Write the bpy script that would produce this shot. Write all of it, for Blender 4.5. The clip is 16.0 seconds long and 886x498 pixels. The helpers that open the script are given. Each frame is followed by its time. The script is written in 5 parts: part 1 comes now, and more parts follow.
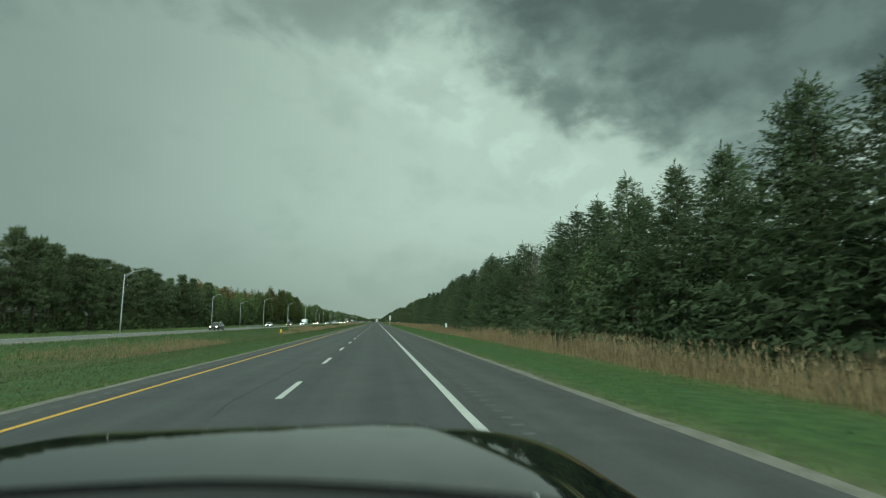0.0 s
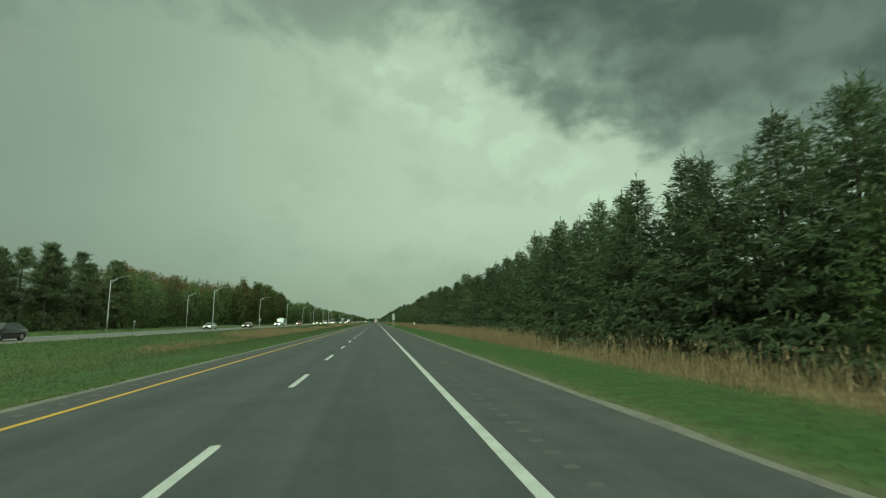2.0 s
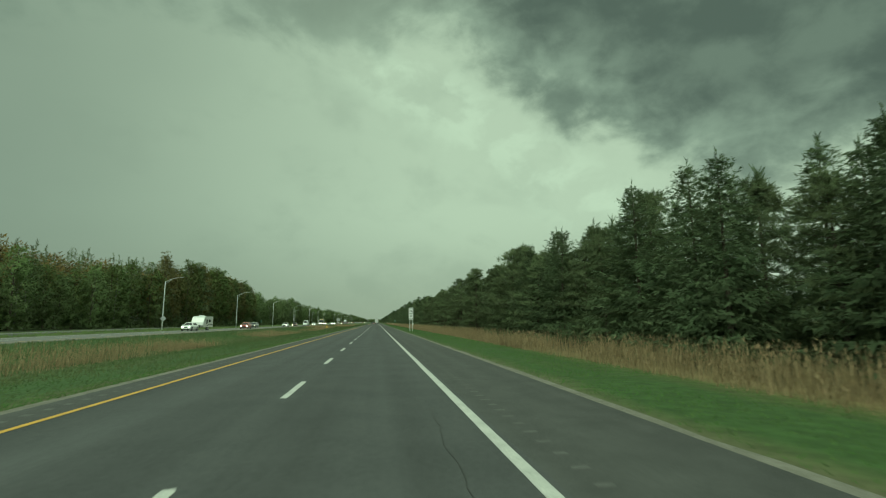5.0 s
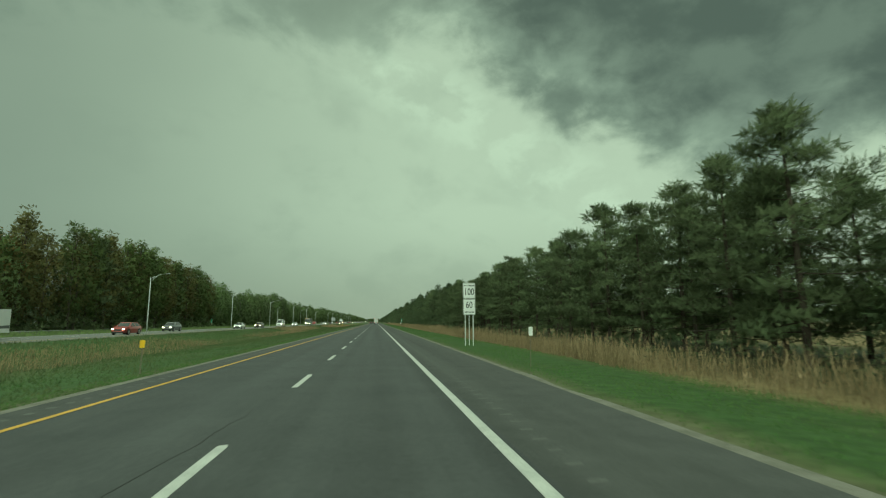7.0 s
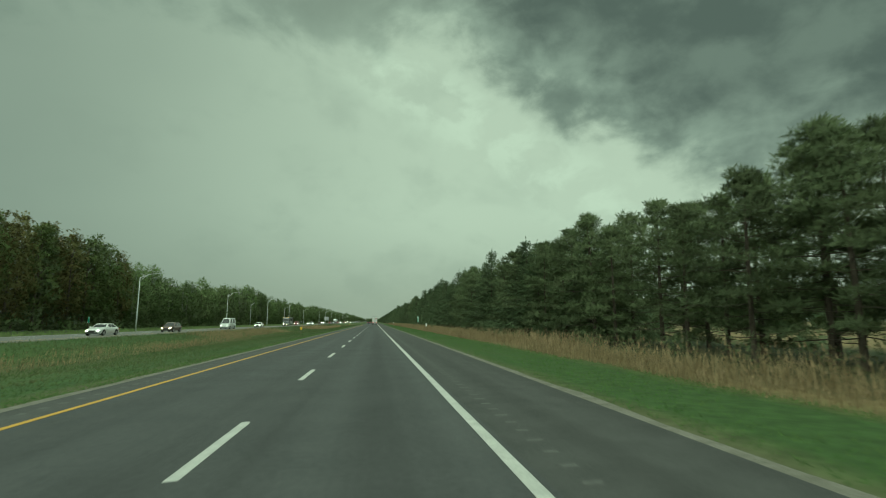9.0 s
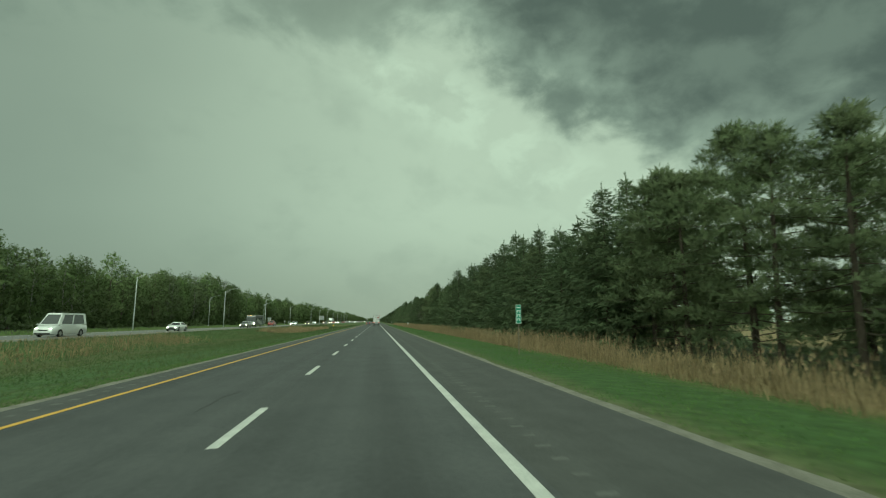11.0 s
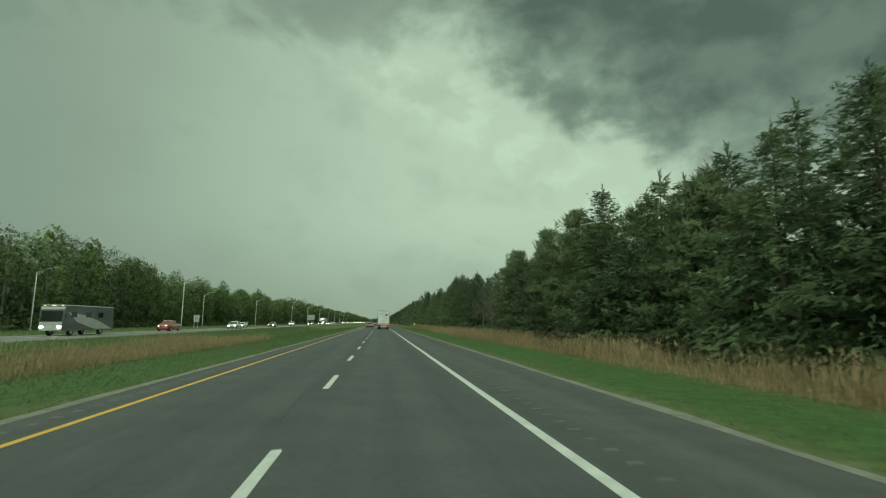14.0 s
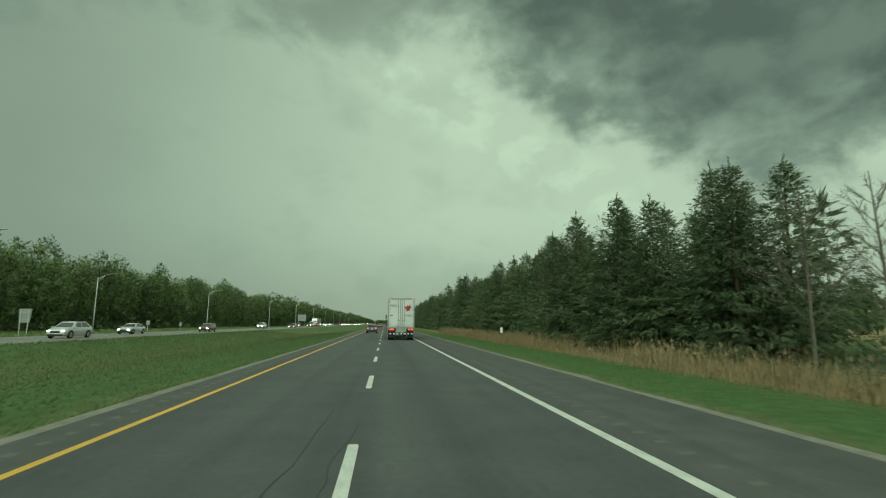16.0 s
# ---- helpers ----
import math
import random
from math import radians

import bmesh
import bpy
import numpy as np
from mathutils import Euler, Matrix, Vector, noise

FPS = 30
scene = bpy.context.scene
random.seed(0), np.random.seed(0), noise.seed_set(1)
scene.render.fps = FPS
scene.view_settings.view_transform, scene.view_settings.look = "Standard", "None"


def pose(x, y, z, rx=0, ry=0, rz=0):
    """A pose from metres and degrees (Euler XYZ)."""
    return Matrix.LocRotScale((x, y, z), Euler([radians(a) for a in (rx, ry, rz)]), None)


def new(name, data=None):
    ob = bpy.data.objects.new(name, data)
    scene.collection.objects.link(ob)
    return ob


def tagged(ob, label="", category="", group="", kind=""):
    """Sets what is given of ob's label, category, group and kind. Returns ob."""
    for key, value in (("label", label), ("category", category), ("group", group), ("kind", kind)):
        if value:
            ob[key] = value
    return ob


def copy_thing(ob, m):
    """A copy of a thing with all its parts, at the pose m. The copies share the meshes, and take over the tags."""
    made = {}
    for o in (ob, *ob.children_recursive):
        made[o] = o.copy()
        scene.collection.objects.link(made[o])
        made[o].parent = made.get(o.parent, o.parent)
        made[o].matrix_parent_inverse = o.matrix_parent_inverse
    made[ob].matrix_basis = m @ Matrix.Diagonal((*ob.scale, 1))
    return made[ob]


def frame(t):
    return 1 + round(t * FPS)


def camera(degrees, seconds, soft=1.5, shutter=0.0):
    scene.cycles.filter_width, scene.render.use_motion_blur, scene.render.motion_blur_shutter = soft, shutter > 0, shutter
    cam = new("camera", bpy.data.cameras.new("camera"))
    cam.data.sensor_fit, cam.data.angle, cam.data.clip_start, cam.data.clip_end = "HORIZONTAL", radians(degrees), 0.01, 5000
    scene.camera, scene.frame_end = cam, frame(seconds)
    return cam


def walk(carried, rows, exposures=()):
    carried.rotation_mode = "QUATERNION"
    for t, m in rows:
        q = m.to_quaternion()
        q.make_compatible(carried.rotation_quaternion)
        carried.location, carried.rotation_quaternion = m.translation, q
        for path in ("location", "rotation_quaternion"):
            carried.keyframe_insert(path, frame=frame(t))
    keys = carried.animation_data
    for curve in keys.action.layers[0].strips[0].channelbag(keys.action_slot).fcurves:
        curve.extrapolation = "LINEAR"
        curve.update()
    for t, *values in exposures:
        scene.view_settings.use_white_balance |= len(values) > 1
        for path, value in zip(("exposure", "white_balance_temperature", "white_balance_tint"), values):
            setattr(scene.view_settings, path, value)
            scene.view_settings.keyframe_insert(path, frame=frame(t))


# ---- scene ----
# A straight four-lane divided highway between two woods, seen from a car. x to the right, y along the road, z up.
cam = camera(83.28, 16.0, soft=1.1, shutter=0.09)

# seconds, x, y, yaw, pitch, roll: the car keeps the right lane, then drifts towards the lane line
PATH = [
    (0, 2.056, -11.28, -7.47, 8.21, 0.39),
    (0.5, 2.063, 4.02, -7.53, 8.22, 0.33),
    (1, 2.076, 19.32, -7.44, 8.29, 0.29),
    (1.5, 2.077, 34.61, -7.52, 8.14, 0.27),
    (2, 2.068, 49.89, -7.57, 8.22, 0.26),
    (2.5, 2.066, 65.18, -7.50, 8.30, 0.24),
    (3, 2.042, 80.46, -7.45, 8.21, 0.22),
    (3.5, 1.986, 95.75, -7.66, 8.29, 0.18),
    (4, 1.969, 111.04, -7.49, 8.37, 0.12),
    (6.5, 1.957, 187.55, -7.55, 8.25, 0.16),
    (7, 1.970, 202.88, -7.58, 8.29, 0.13),
    (7.5, 2.018, 218.22, -7.45, 8.45, 0.12),
    (8, 2.039, 233.57, -7.59, 8.21, 0.11),
    (8.5, 2.036, 248.94, -7.66, 8.27, 0.10),
    (9, 2.034, 264.32, -7.72, 8.28, 0.08),
    (11.5, 2.050, 341.49, -7.49, 8.27, -0.08),
    (12, 1.992, 356.99, -7.41, 8.44, -0.11),
    (12.5, 1.904, 372.52, -6.99, 8.51, -0.13),
    (13, 1.739, 388.06, -7.05, 8.57, -0.14),
    (13.5, 1.520, 403.64, -6.98, 8.43, -0.14),
    (14, 1.276, 419.24, -7.11, 8.35, -0.15),
    (14.5, 1.022, 434.88, -7.12, 8.44, -0.18),
    (15, 0.767, 450.54, -6.87, 8.43, -0.21),
    (15.5, 0.518, 466.24, -6.92, 8.44, -0.26),
    (16, 0.370, 481.97, -6.61, 8.55, -0.33),
]
EYE = 1.613
walk(cam, [(t, pose(x, y, EYE, 90 + pitch, roll, yaw)) for t, x, y, yaw, pitch, roll in PATH],
     exposures=[(0, 0.0, 6000, -22), (0.6, 0.0, 6350, -27), (1.5, 0.0, 6720, -31), (3, 0.0, 6900, -34), (7, 0.0, 6900, -34), (8.2, 0.0, 6640, -30), (9.2, 0.0, 6680, -30), (11.5, 0.0, 6700, -29), (13, 0.0, 6850, -31), (15, 0.0, 6740, -29), (16, 0.0, 6850, -31)])

# ---- light ----
def build_world():
    world = bpy.data.worlds.new("storm_sky")
    scene.world = world
    world.use_nodes = True
    nt = world.node_tree
    nt.nodes.clear()
    n, link = nt.nodes.new, nt.links.new

    def math_node(op, a, b=None, c=None, clamp=False):
        m = n("ShaderNodeMath")
        m.operation, m.use_clamp = op, clamp
        for i, v in enumerate((a, b, c)):
            if v is None:
                continue
            if isinstance(v, (int, float)):
                m.inputs[i].default_value = v
            else:
                link(v, m.inputs[i])
        return m.outputs[0]

    def smooth(v, lo, hi):
        m = n("ShaderNodeMapRange")
        m.interpolation_type = "SMOOTHSTEP"
        link(v, m.inputs["Value"])
        m.inputs["From Min"].default_value, m.inputs["From Max"].default_value = lo, hi
        return m.outputs["Result"]

    def mix(f, a, b):
        m = n("ShaderNodeMix")
        m.data_type = "RGBA"
        link(f, m.inputs[0]) if not isinstance(f, float) else setattr(m.inputs[0], "default_value", f)
        for s, v in ((m.inputs[6], a), (m.inputs[7], b)):
            if isinstance(v, tuple):
                s.default_value = (*v, 1)
            else:
                link(v, s)
        return m.outputs[2]

    def cloud(scale, detail, rough, stretch, dist=0.0):
        mp = n("ShaderNodeMapping")
        link(co.outputs["Generated"], mp.inputs["Vector"])
        mp.inputs["Scale"].default_value = stretch
        t = n("ShaderNodeTexNoise")
        link(mp.outputs[0], t.inputs["Vector"])
        t.inputs["Scale"].default_value, t.inputs["Detail"].default_value = scale, detail
        t.inputs["Roughness"].default_value, t.inputs["Distortion"].default_value = rough, dist
        return t.outputs["Fac"]

    co = n("ShaderNodeTexCoord")
    sep = n("ShaderNodeSeparateXYZ")
    link(co.outputs["Generated"], sep.inputs[0])
    x, y, z = sep.outputs
    # the sky ahead as a flat picture plane: u to the right, v up
    ahead_y = math_node("MAXIMUM", y, 0.16)
    u, v = math_node("DIVIDE", x, ahead_y), math_node("DIVIDE", z, ahead_y)
    big = cloud(2.1, 3, 0.5, (1.0, 1.0, 1.5), 0.1)
    fine = cloud(5.2, 6, 0.52, (1.0, 1.0, 1.5), 0.25)
    wisp = cloud(13.0, 5, 0.55, (1.0, 1.0, 1.35), 0.3)
    mottle = math_node("ADD", math_node("MULTIPLY", fine, 0.7), math_node("MULTIPLY", wisp, 0.3))
    # pale cloud ahead, greyer to the left and towards the rain on the horizon
    ahead = smooth(math_node("ADD", x, math_node("MULTIPLY", big, 0.2)), -0.62, 0.30)
    rain = smooth(z, -0.02, 0.22)
    pale = mix(ahead, (0.275, 0.295, 0.287), (0.575, 0.595, 0.558))
    pale = mix(rain, mix(ahead, (0.245, 0.26, 0.248), (0.38, 0.39, 0.368)), pale)
    pale = mix(math_node("MULTIPLY", smooth(mottle, 0.46, 0.66), 0.24), pale, (0.27, 0.29, 0.28))
    # bright rims of the clouds along the foot of the shelf
    line = math_node("ABSOLUTE", math_node("SUBTRACT", math_node("ADD", v, math_node("MULTIPLY", u, 0.61)), 0.545))
    rim = math_node("MULTIPLY", math_node("SUBTRACT", 1.0, smooth(line, 0.02, 0.17)), smooth(u, -0.22, 0.02))
    pale = mix(math_node("MULTIPLY", math_node("MULTIPLY", smooth(wisp, 0.40, 0.62), rim), 0.8), pale, (0.66, 0.69, 0.645))
    # the foot of the dark shelf: level to the left, stepping down in the middle and lifting again at the far right
    foot = n("ShaderNodeFloatCurve")
    shift = n("ShaderNodeMapRange")
    link(u, shift.inputs["Value"])
    shift.inputs["From Min"].default_value, shift.inputs["From Max"].default_value = -1.0, 1.6
    link(shift.outputs["Result"], foot.inputs["Value"])
    pts = foot.mapping.curves[0].points
    for pu, pv in ((-0.75, 0.615), (-0.10, 0.60), (0.16, 0.60), (0.25, 0.53), (0.36, 0.47), (0.52, 0.41), (0.64, 0.335), (0.82, 0.31), (0.95, 0.34), (1.10, 0.41)):
        pts.new((pu + 1.0) / 2.6, pv)
    pts[0].location, pts[len(pts) - 1].location = (0, 0.62), (1, 0.44)
    foot.mapping.update()
    shelf = math_node("SUBTRACT", v, foot.outputs[0])
    shelf = math_node("ADD", shelf, math_node("MULTIPLY", math_node("SUBTRACT", fine, 0.5), 0.34))
    shelf = math_node("ADD", shelf, math_node("MULTIPLY", math_node("SUBTRACT", wisp, 0.5), 0.16))
    dark = math_node("MULTIPLY", smooth(shelf, -0.045, 0.075), math_node("ADD", 0.62, math_node("MULTIPLY", smooth(u, -0.1, 0.35), 0.38)))
    deep = math_node("ADD", math_node("MULTIPLY", smooth(shelf, 0.02, 0.22), 0.62), math_node("MULTIPLY", smooth(mottle, 0.40, 0.60), 0.38))
    grey = mix(deep, (0.305, 0.335, 0.322), (0.112, 0.128, 0.128))
    front = mix(dark, pale, grey)
    billow = smooth(fine, 0.36, 0.66)
    # behind the front of the storm the cloud is thin and bright
    thin = smooth(math_node("ADD", math_node("MULTIPLY", y, -1.0), math_node("MULTIPLY", z, 0.55)), -0.25, 0.35)
    sky_mix = mix(thin, front, mix(billow, (1.05, 1.08, 1.05), (1.35, 1.37, 1.33)))
    # the clear sky above the cloud adds a little blue
    blue = n("ShaderNodeTexSky")
    blue.sky_type, blue.sun_disc = "NISHITA", False
    blue.sun_elevation, blue.sun_rotation = radians(48), radians(200)
    clear = n("ShaderNodeBackground")
    link(blue.outputs[0], clear.inputs[0])
    clear.inputs[1].default_value = 0.05
    bg = n("ShaderNodeBackground")
    link(sky_mix, bg.inputs[0])
    bg.inputs[1].default_value = 1.0
    both = n("ShaderNodeMixShader")
    both.inputs[0].default_value = 0.95
    link(clear.outputs[0], both.inputs[1])
    link(bg.outputs[0], both.inputs[2])
    out = n("ShaderNodeOutputWorld")
    link(both.outputs[0], out.inputs[0])


build_world()
sun = new("sun", bpy.data.lights.new("sun", "SUN"))
sun.data.energy, sun.data.angle, sun.data.color = 1.2, radians(40), (1.0, 0.97, 0.92)
sun.rotation_euler = (radians(42), 0, radians(-20))


# ---- materials ----
def material(name, color, rough=0.6, metal=0.0, vary=0.25, scale=3.0, bump=0.0, bump_scale=60.0, second=None, island=0.0, per_object=0.0, spec=0.5, coat=0.0):
    """Principled material: two scales of noise move the colour towards second; island and per_object vary the brightness of pieces."""
    m = bpy.data.materials.new(name)
    m.use_nodes = True
    nt = m.node_tree
    p = nt.nodes["Principled BSDF"]
    n, link = nt.nodes.new, nt.links.new
    p.inputs["Roughness"].default_value, p.inputs["Metallic"].default_value = rough, metal
    p.inputs["Specular IOR Level"].default_value = spec
    p.inputs["Coat Weight"].default_value = coat
    geo = n("ShaderNodeNewGeometry")
    a = n("ShaderNodeTexNoise")
    link(geo.outputs["Position"], a.inputs["Vector"])
    a.inputs["Scale"].default_value, a.inputs["Detail"].default_value = scale, 6
    b = n("ShaderNodeTexNoise")
    link(geo.outputs["Position"], b.inputs["Vector"])
    b.inputs["Scale"].default_value, b.inputs["Detail"].default_value = scale * 14, 3
    f = n("ShaderNodeMath")
    f.operation = "MULTIPLY_ADD"
    link(b.outputs["Fac"], f.inputs[0])
    f.inputs[1].default_value = 0.5
    h = n("ShaderNodeMath")
    h.operation = "MULTIPLY"
    link(a.outputs["Fac"], h.inputs[0])
    h.inputs[1].default_value = 0.5
    link(h.outputs[0], f.inputs[2])
    r = n("ShaderNodeMapRange")
    link(f.outputs[0], r.inputs["Value"])
    r.inputs["From Min"].default_value, r.inputs["From Max"].default_value = 0.36, 0.64
    mx = n("ShaderNodeMix")
    mx.data_type = "RGBA"
    link(r.outputs[0], mx.inputs[0])
    sec = second or tuple(c * (1 - vary) for c in color)
    mx.inputs[6].default_value, mx.inputs[7].default_value = (*color, 1), (*sec, 1)
    col = mx.outputs[2]
    for amount, node, socket in ((island, geo, "Random Per Island"), (per_object, None, "Random")):
        if not amount:
            continue
        node = node or n("ShaderNodeObjectInfo")
        rr = n("ShaderNodeMapRange")
        link(node.outputs[socket], rr.inputs["Value"])
        rr.inputs["To Min"].default_value, rr.inputs["To Max"].default_value = 1 - amount, 1 + amount
        hs = n("ShaderNodeHueSaturation")
        link(rr.outputs[0], hs.inputs["Value"])
        link(col, hs.inputs["Color"])
        col = hs.outputs[0]
    link(col, p.inputs["Base Color"])
    if bump:
        g = n("ShaderNodeTexNoise")
        link(geo.outputs["Position"], g.inputs["Vector"])
        g.inputs["Scale"].default_value, g.inputs["Detail"].default_value = bump_scale, 4
        bp = n("ShaderNodeBump")
        bp.inputs["Strength"].default_value, bp.inputs["Distance"].default_value = bump, 0.02
        link(g.outputs["Fac"], bp.inputs["Height"])
        link(bp.outputs[0], p.inputs["Normal"])
    return m


def ragged(m, scale, cover):
    """Breaks each spray of foliage into small needles and gaps."""
    nt = m.node_tree
    n, link = nt.nodes.new, nt.links.new
    geo, t, r = n("ShaderNodeNewGeometry"), n("ShaderNodeTexNoise"), n("ShaderNodeMath")
    link(geo.outputs["Position"], t.inputs["Vector"])
    t.inputs["Scale"].default_value, t.inputs["Detail"].default_value = scale, 1.5
    r.operation = "GREATER_THAN"
    link(t.outputs["Fac"], r.inputs[0])
    r.inputs[1].default_value = cover
    p, out = nt.nodes["Principled BSDF"], nt.nodes["Material Output"]
    thin, both, hole, end = n("ShaderNodeBsdfTranslucent"), n("ShaderNodeMixShader"), n("ShaderNodeBsdfTransparent"), n("ShaderNodeMixShader")
    link(p.inputs["Base Color"].links[0].from_socket, thin.inputs["Color"])
    both.inputs[0].default_value = 0.38
    link(p.outputs[0], both.inputs[1])
    link(thin.outputs[0], both.inputs[2])
    link(r.outputs[0], end.inputs[0])
    link(hole.outputs[0], end.inputs[1])
    link(both.outputs[0], end.inputs[2])
    link(end.outputs[0], out.inputs["Surface"])
    return m


def glowing(name, color, strength):
    m = bpy.data.materials.new(name)
    m.use_nodes = True
    p = m.node_tree.nodes["Principled BSDF"]
    p.inputs["Base Color"].default_value = (*color, 1)
    p.inputs["Emission Color"].default_value = (*color, 1)
    p.inputs["Emission Strength"].default_value = strength
    return m


def ramp_over_x(name, stops, edge, rough=0.9, bump=0.5):
    """Ground colours in strips along the road: stops of (x, colour), the borders frayed by noise of that many metres."""
    m = bpy.data.materials.new(name)
    m.use_nodes = True
    nt = m.node_tree
    p = nt.nodes["Principled BSDF"]
    p.inputs["Roughness"].default_value = rough
    p.inputs["Specular IOR Level"].default_value = 0.2
    n, link = nt.nodes.new, nt.links.new
    geo = n("ShaderNodeNewGeometry")
    sep = n("ShaderNodeSeparateXYZ")
    link(geo.outputs["Position"], sep.inputs[0])
    a = n("ShaderNodeTexNoise")
    link(geo.outputs["Position"], a.inputs["Vector"])
    a.inputs["Scale"].default_value, a.inputs["Detail"].default_value = 0.22, 7
    fray = n("ShaderNodeMath")
    fray.operation = "MULTIPLY_ADD"
    link(a.outputs["Fac"], fray.inputs[0])
    fray.inputs[1].default_value = 2 * edge
    link(sep.outputs[0], fray.inputs[2])
    lo, hi = stops[0][0], stops[-1][0]
    rg = n("ShaderNodeMapRange")
    link(fray.outputs[0], rg.inputs["Value"])
    rg.inputs["From Min"].default_value, rg.inputs["From Max"].default_value = lo + edge, hi + edge
    cr = n("ShaderNodeValToRGB")
    link(rg.outputs[0], cr.inputs[0])
    e = cr.color_ramp.elements
    while len(e) < len(stops):
        e.new(0.5)
    for k, (sx, c) in zip(e, stops):
        k.position, k.color = (sx - lo) / (hi - lo), (*c, 1)
    b = n("ShaderNodeTexNoise")
    link(geo.outputs["Position"], b.inputs["Vector"])
    b.inputs["Scale"].default_value, b.inputs["Detail"].default_value = 2.2, 9
    c2 = n("ShaderNodeMapRange")
    link(b.outputs["Fac"], c2.inputs["Value"])
    c2.inputs["From Min"].default_value, c2.inputs["From Max"].default_value = 0.3, 0.7
    c2.inputs["To Min"].default_value, c2.inputs["To Max"].default_value = 0.74, 1.24
    # broad streaks of darker and drier growth along the road
    mp, s = n("ShaderNodeMapping"), n("ShaderNodeTexNoise")
    link(geo.outputs["Position"], mp.inputs["Vector"])
    mp.inputs["Scale"].default_value = (0.55, 0.09, 1.0)
    link(mp.outputs[0], s.inputs["Vector"])
    s.inputs["Scale"].default_value, s.inputs["Detail"].default_value = 1.0, 5
    dry = n("ShaderNodeMapRange")
    link(s.outputs["Fac"], dry.inputs["Value"])
    dry.inputs["From Min"].default_value, dry.inputs["From Max"].default_value, dry.inputs["To Max"].default_value = 0.52, 0.74, 0.5
    mx = n("ShaderNodeMix")
    mx.data_type = "RGBA"
    link(dry.outputs[0], mx.inputs[0])
    link(cr.outputs[0], mx.inputs[6])
    mx.inputs[7].default_value = (0.076, 0.078, 0.034, 1)
    hs = n("ShaderNodeHueSaturation")
    link(c2.outputs[0], hs.inputs["Value"])
    link(mx.outputs[2], hs.inputs["Color"])
    link(hs.outputs[0], p.inputs["Base Color"])
    bp = n("ShaderNodeBump")
    bp.inputs["Strength"].default_value, bp.inputs["Distance"].default_value = bump, 0.05
    link(b.outputs["Fac"], bp.inputs["Height"])
    link(bp.outputs[0], p.inputs["Normal"])
    return m


ASPHALT = material("asphalt", (0.072, 0.074, 0.076), 0.82, second=(0.050, 0.052, 0.054), scale=0.7, bump=0.35, bump_scale=140, spec=0.3)
ASPHALT_OLD = material("asphalt_shoulder", (0.078, 0.079, 0.077), 0.88, second=(0.055, 0.056, 0.055), scale=1.4, bump=0.45, bump_scale=90, spec=0.25)
ASPHALT_PALE = material("asphalt_pale", (0.17, 0.17, 0.165), 0.9, second=(0.125, 0.125, 0.12), scale=0.6, bump=0.3, bump_scale=120, spec=0.25)


def streak(m, amount):
    """Long pale and dark bands along the lanes, as wheels polish them."""
    nt = m.node_tree
    p = nt.nodes["Principled BSDF"]
    n, link = nt.nodes.new, nt.links.new
    geo, mp, t = n("ShaderNodeNewGeometry"), n("ShaderNodeMapping"), n("ShaderNodeTexNoise")
    link(geo.outputs["Position"], mp.inputs["Vector"])
    mp.inputs["Scale"].default_value = (1.1, 0.012, 1.0)
    link(mp.outputs[0], t.inputs["Vector"])
    t.inputs["Scale"].default_value, t.inputs["Detail"].default_value = 1.0, 4
    r = n("ShaderNodeMapRange")
    link(t.outputs["Fac"], r.inputs["Value"])
    r.inputs["From Min"].default_value, r.inputs["From Max"].default_value = 0.3, 0.7
    r.inputs["To Min"].default_value, r.inputs["To Max"].default_value = 1 - amount, 1 + amount
    hs = n("ShaderNodeHueSaturation")
    link(r.outputs[0], hs.inputs["Value"])
    link(p.inputs["Base Color"].links[0].from_socket, hs.inputs["Color"])
    link(hs.outputs[0], p.inputs["Base Color"])


streak(ASPHALT, 0.22)
streak(ASPHALT_OLD, 0.18)
WORN = material("worn_asphalt", (0.118, 0.118, 0.114), 0.9, second=(0.085, 0.085, 0.083), scale=1.1, bump=0.4, bump_scale=90, spec=0.25)
CRACK = material("crack_filler", (0.028, 0.028, 0.028), 0.7, vary=0.4, scale=8)
GRAVEL = material("gravel", (0.215, 0.205, 0.178), 0.95, second=(0.12, 0.116, 0.095), scale=2.2, bump=0.8, bump_scale=45, spec=0.2)
WHITE_LINE = material("white_road_paint", (0.54, 0.54, 0.51), 0.7, second=(0.34, 0.34, 0.33), scale=2.2, bump=0.2, bump_scale=120)
YELLOW_LINE = material("yellow_road_paint", (0.56, 0.33, 0.05), 0.7, second=(0.40, 0.24, 0.045), scale=2.0, bump=0.2, bump_scale=120)
GREEN, TAN, DIM = (0.047, 0.083, 0.027), (0.19, 0.145, 0.075), (0.035, 0.045, 0.02)
OLIVE, DIRT = (0.070, 0.088, 0.032), (0.14, 0.125, 0.085)
SOIL = ramp_over_x("grass_soil", [(-80, DIM), (-50, DIM), (-45, OLIVE), (-38, GREEN), (-27, GREEN), (-21, (0.058, 0.092, 0.028)), (-17, (0.074, 0.084, 0.034)), (-12.5, (0.055, 0.085, 0.028)), (-8, GREEN), (-6.2, GREEN), (-5.4, (0.085, 0.088, 0.045)), (-4.8, DIRT), (6.5, DIRT), (6.85, (0.10, 0.10, 0.052)), (7.15, GREEN), (10.6, GREEN), (11.6, (0.11, 0.11, 0.045)), (13.0, TAN), (15.0, (0.07, 0.06, 0.03)), (17, DIM), (28, DIM), (34, TAN), (90, (0.16, 0.13, 0.07))], 0.55, 0.9, 0.25)
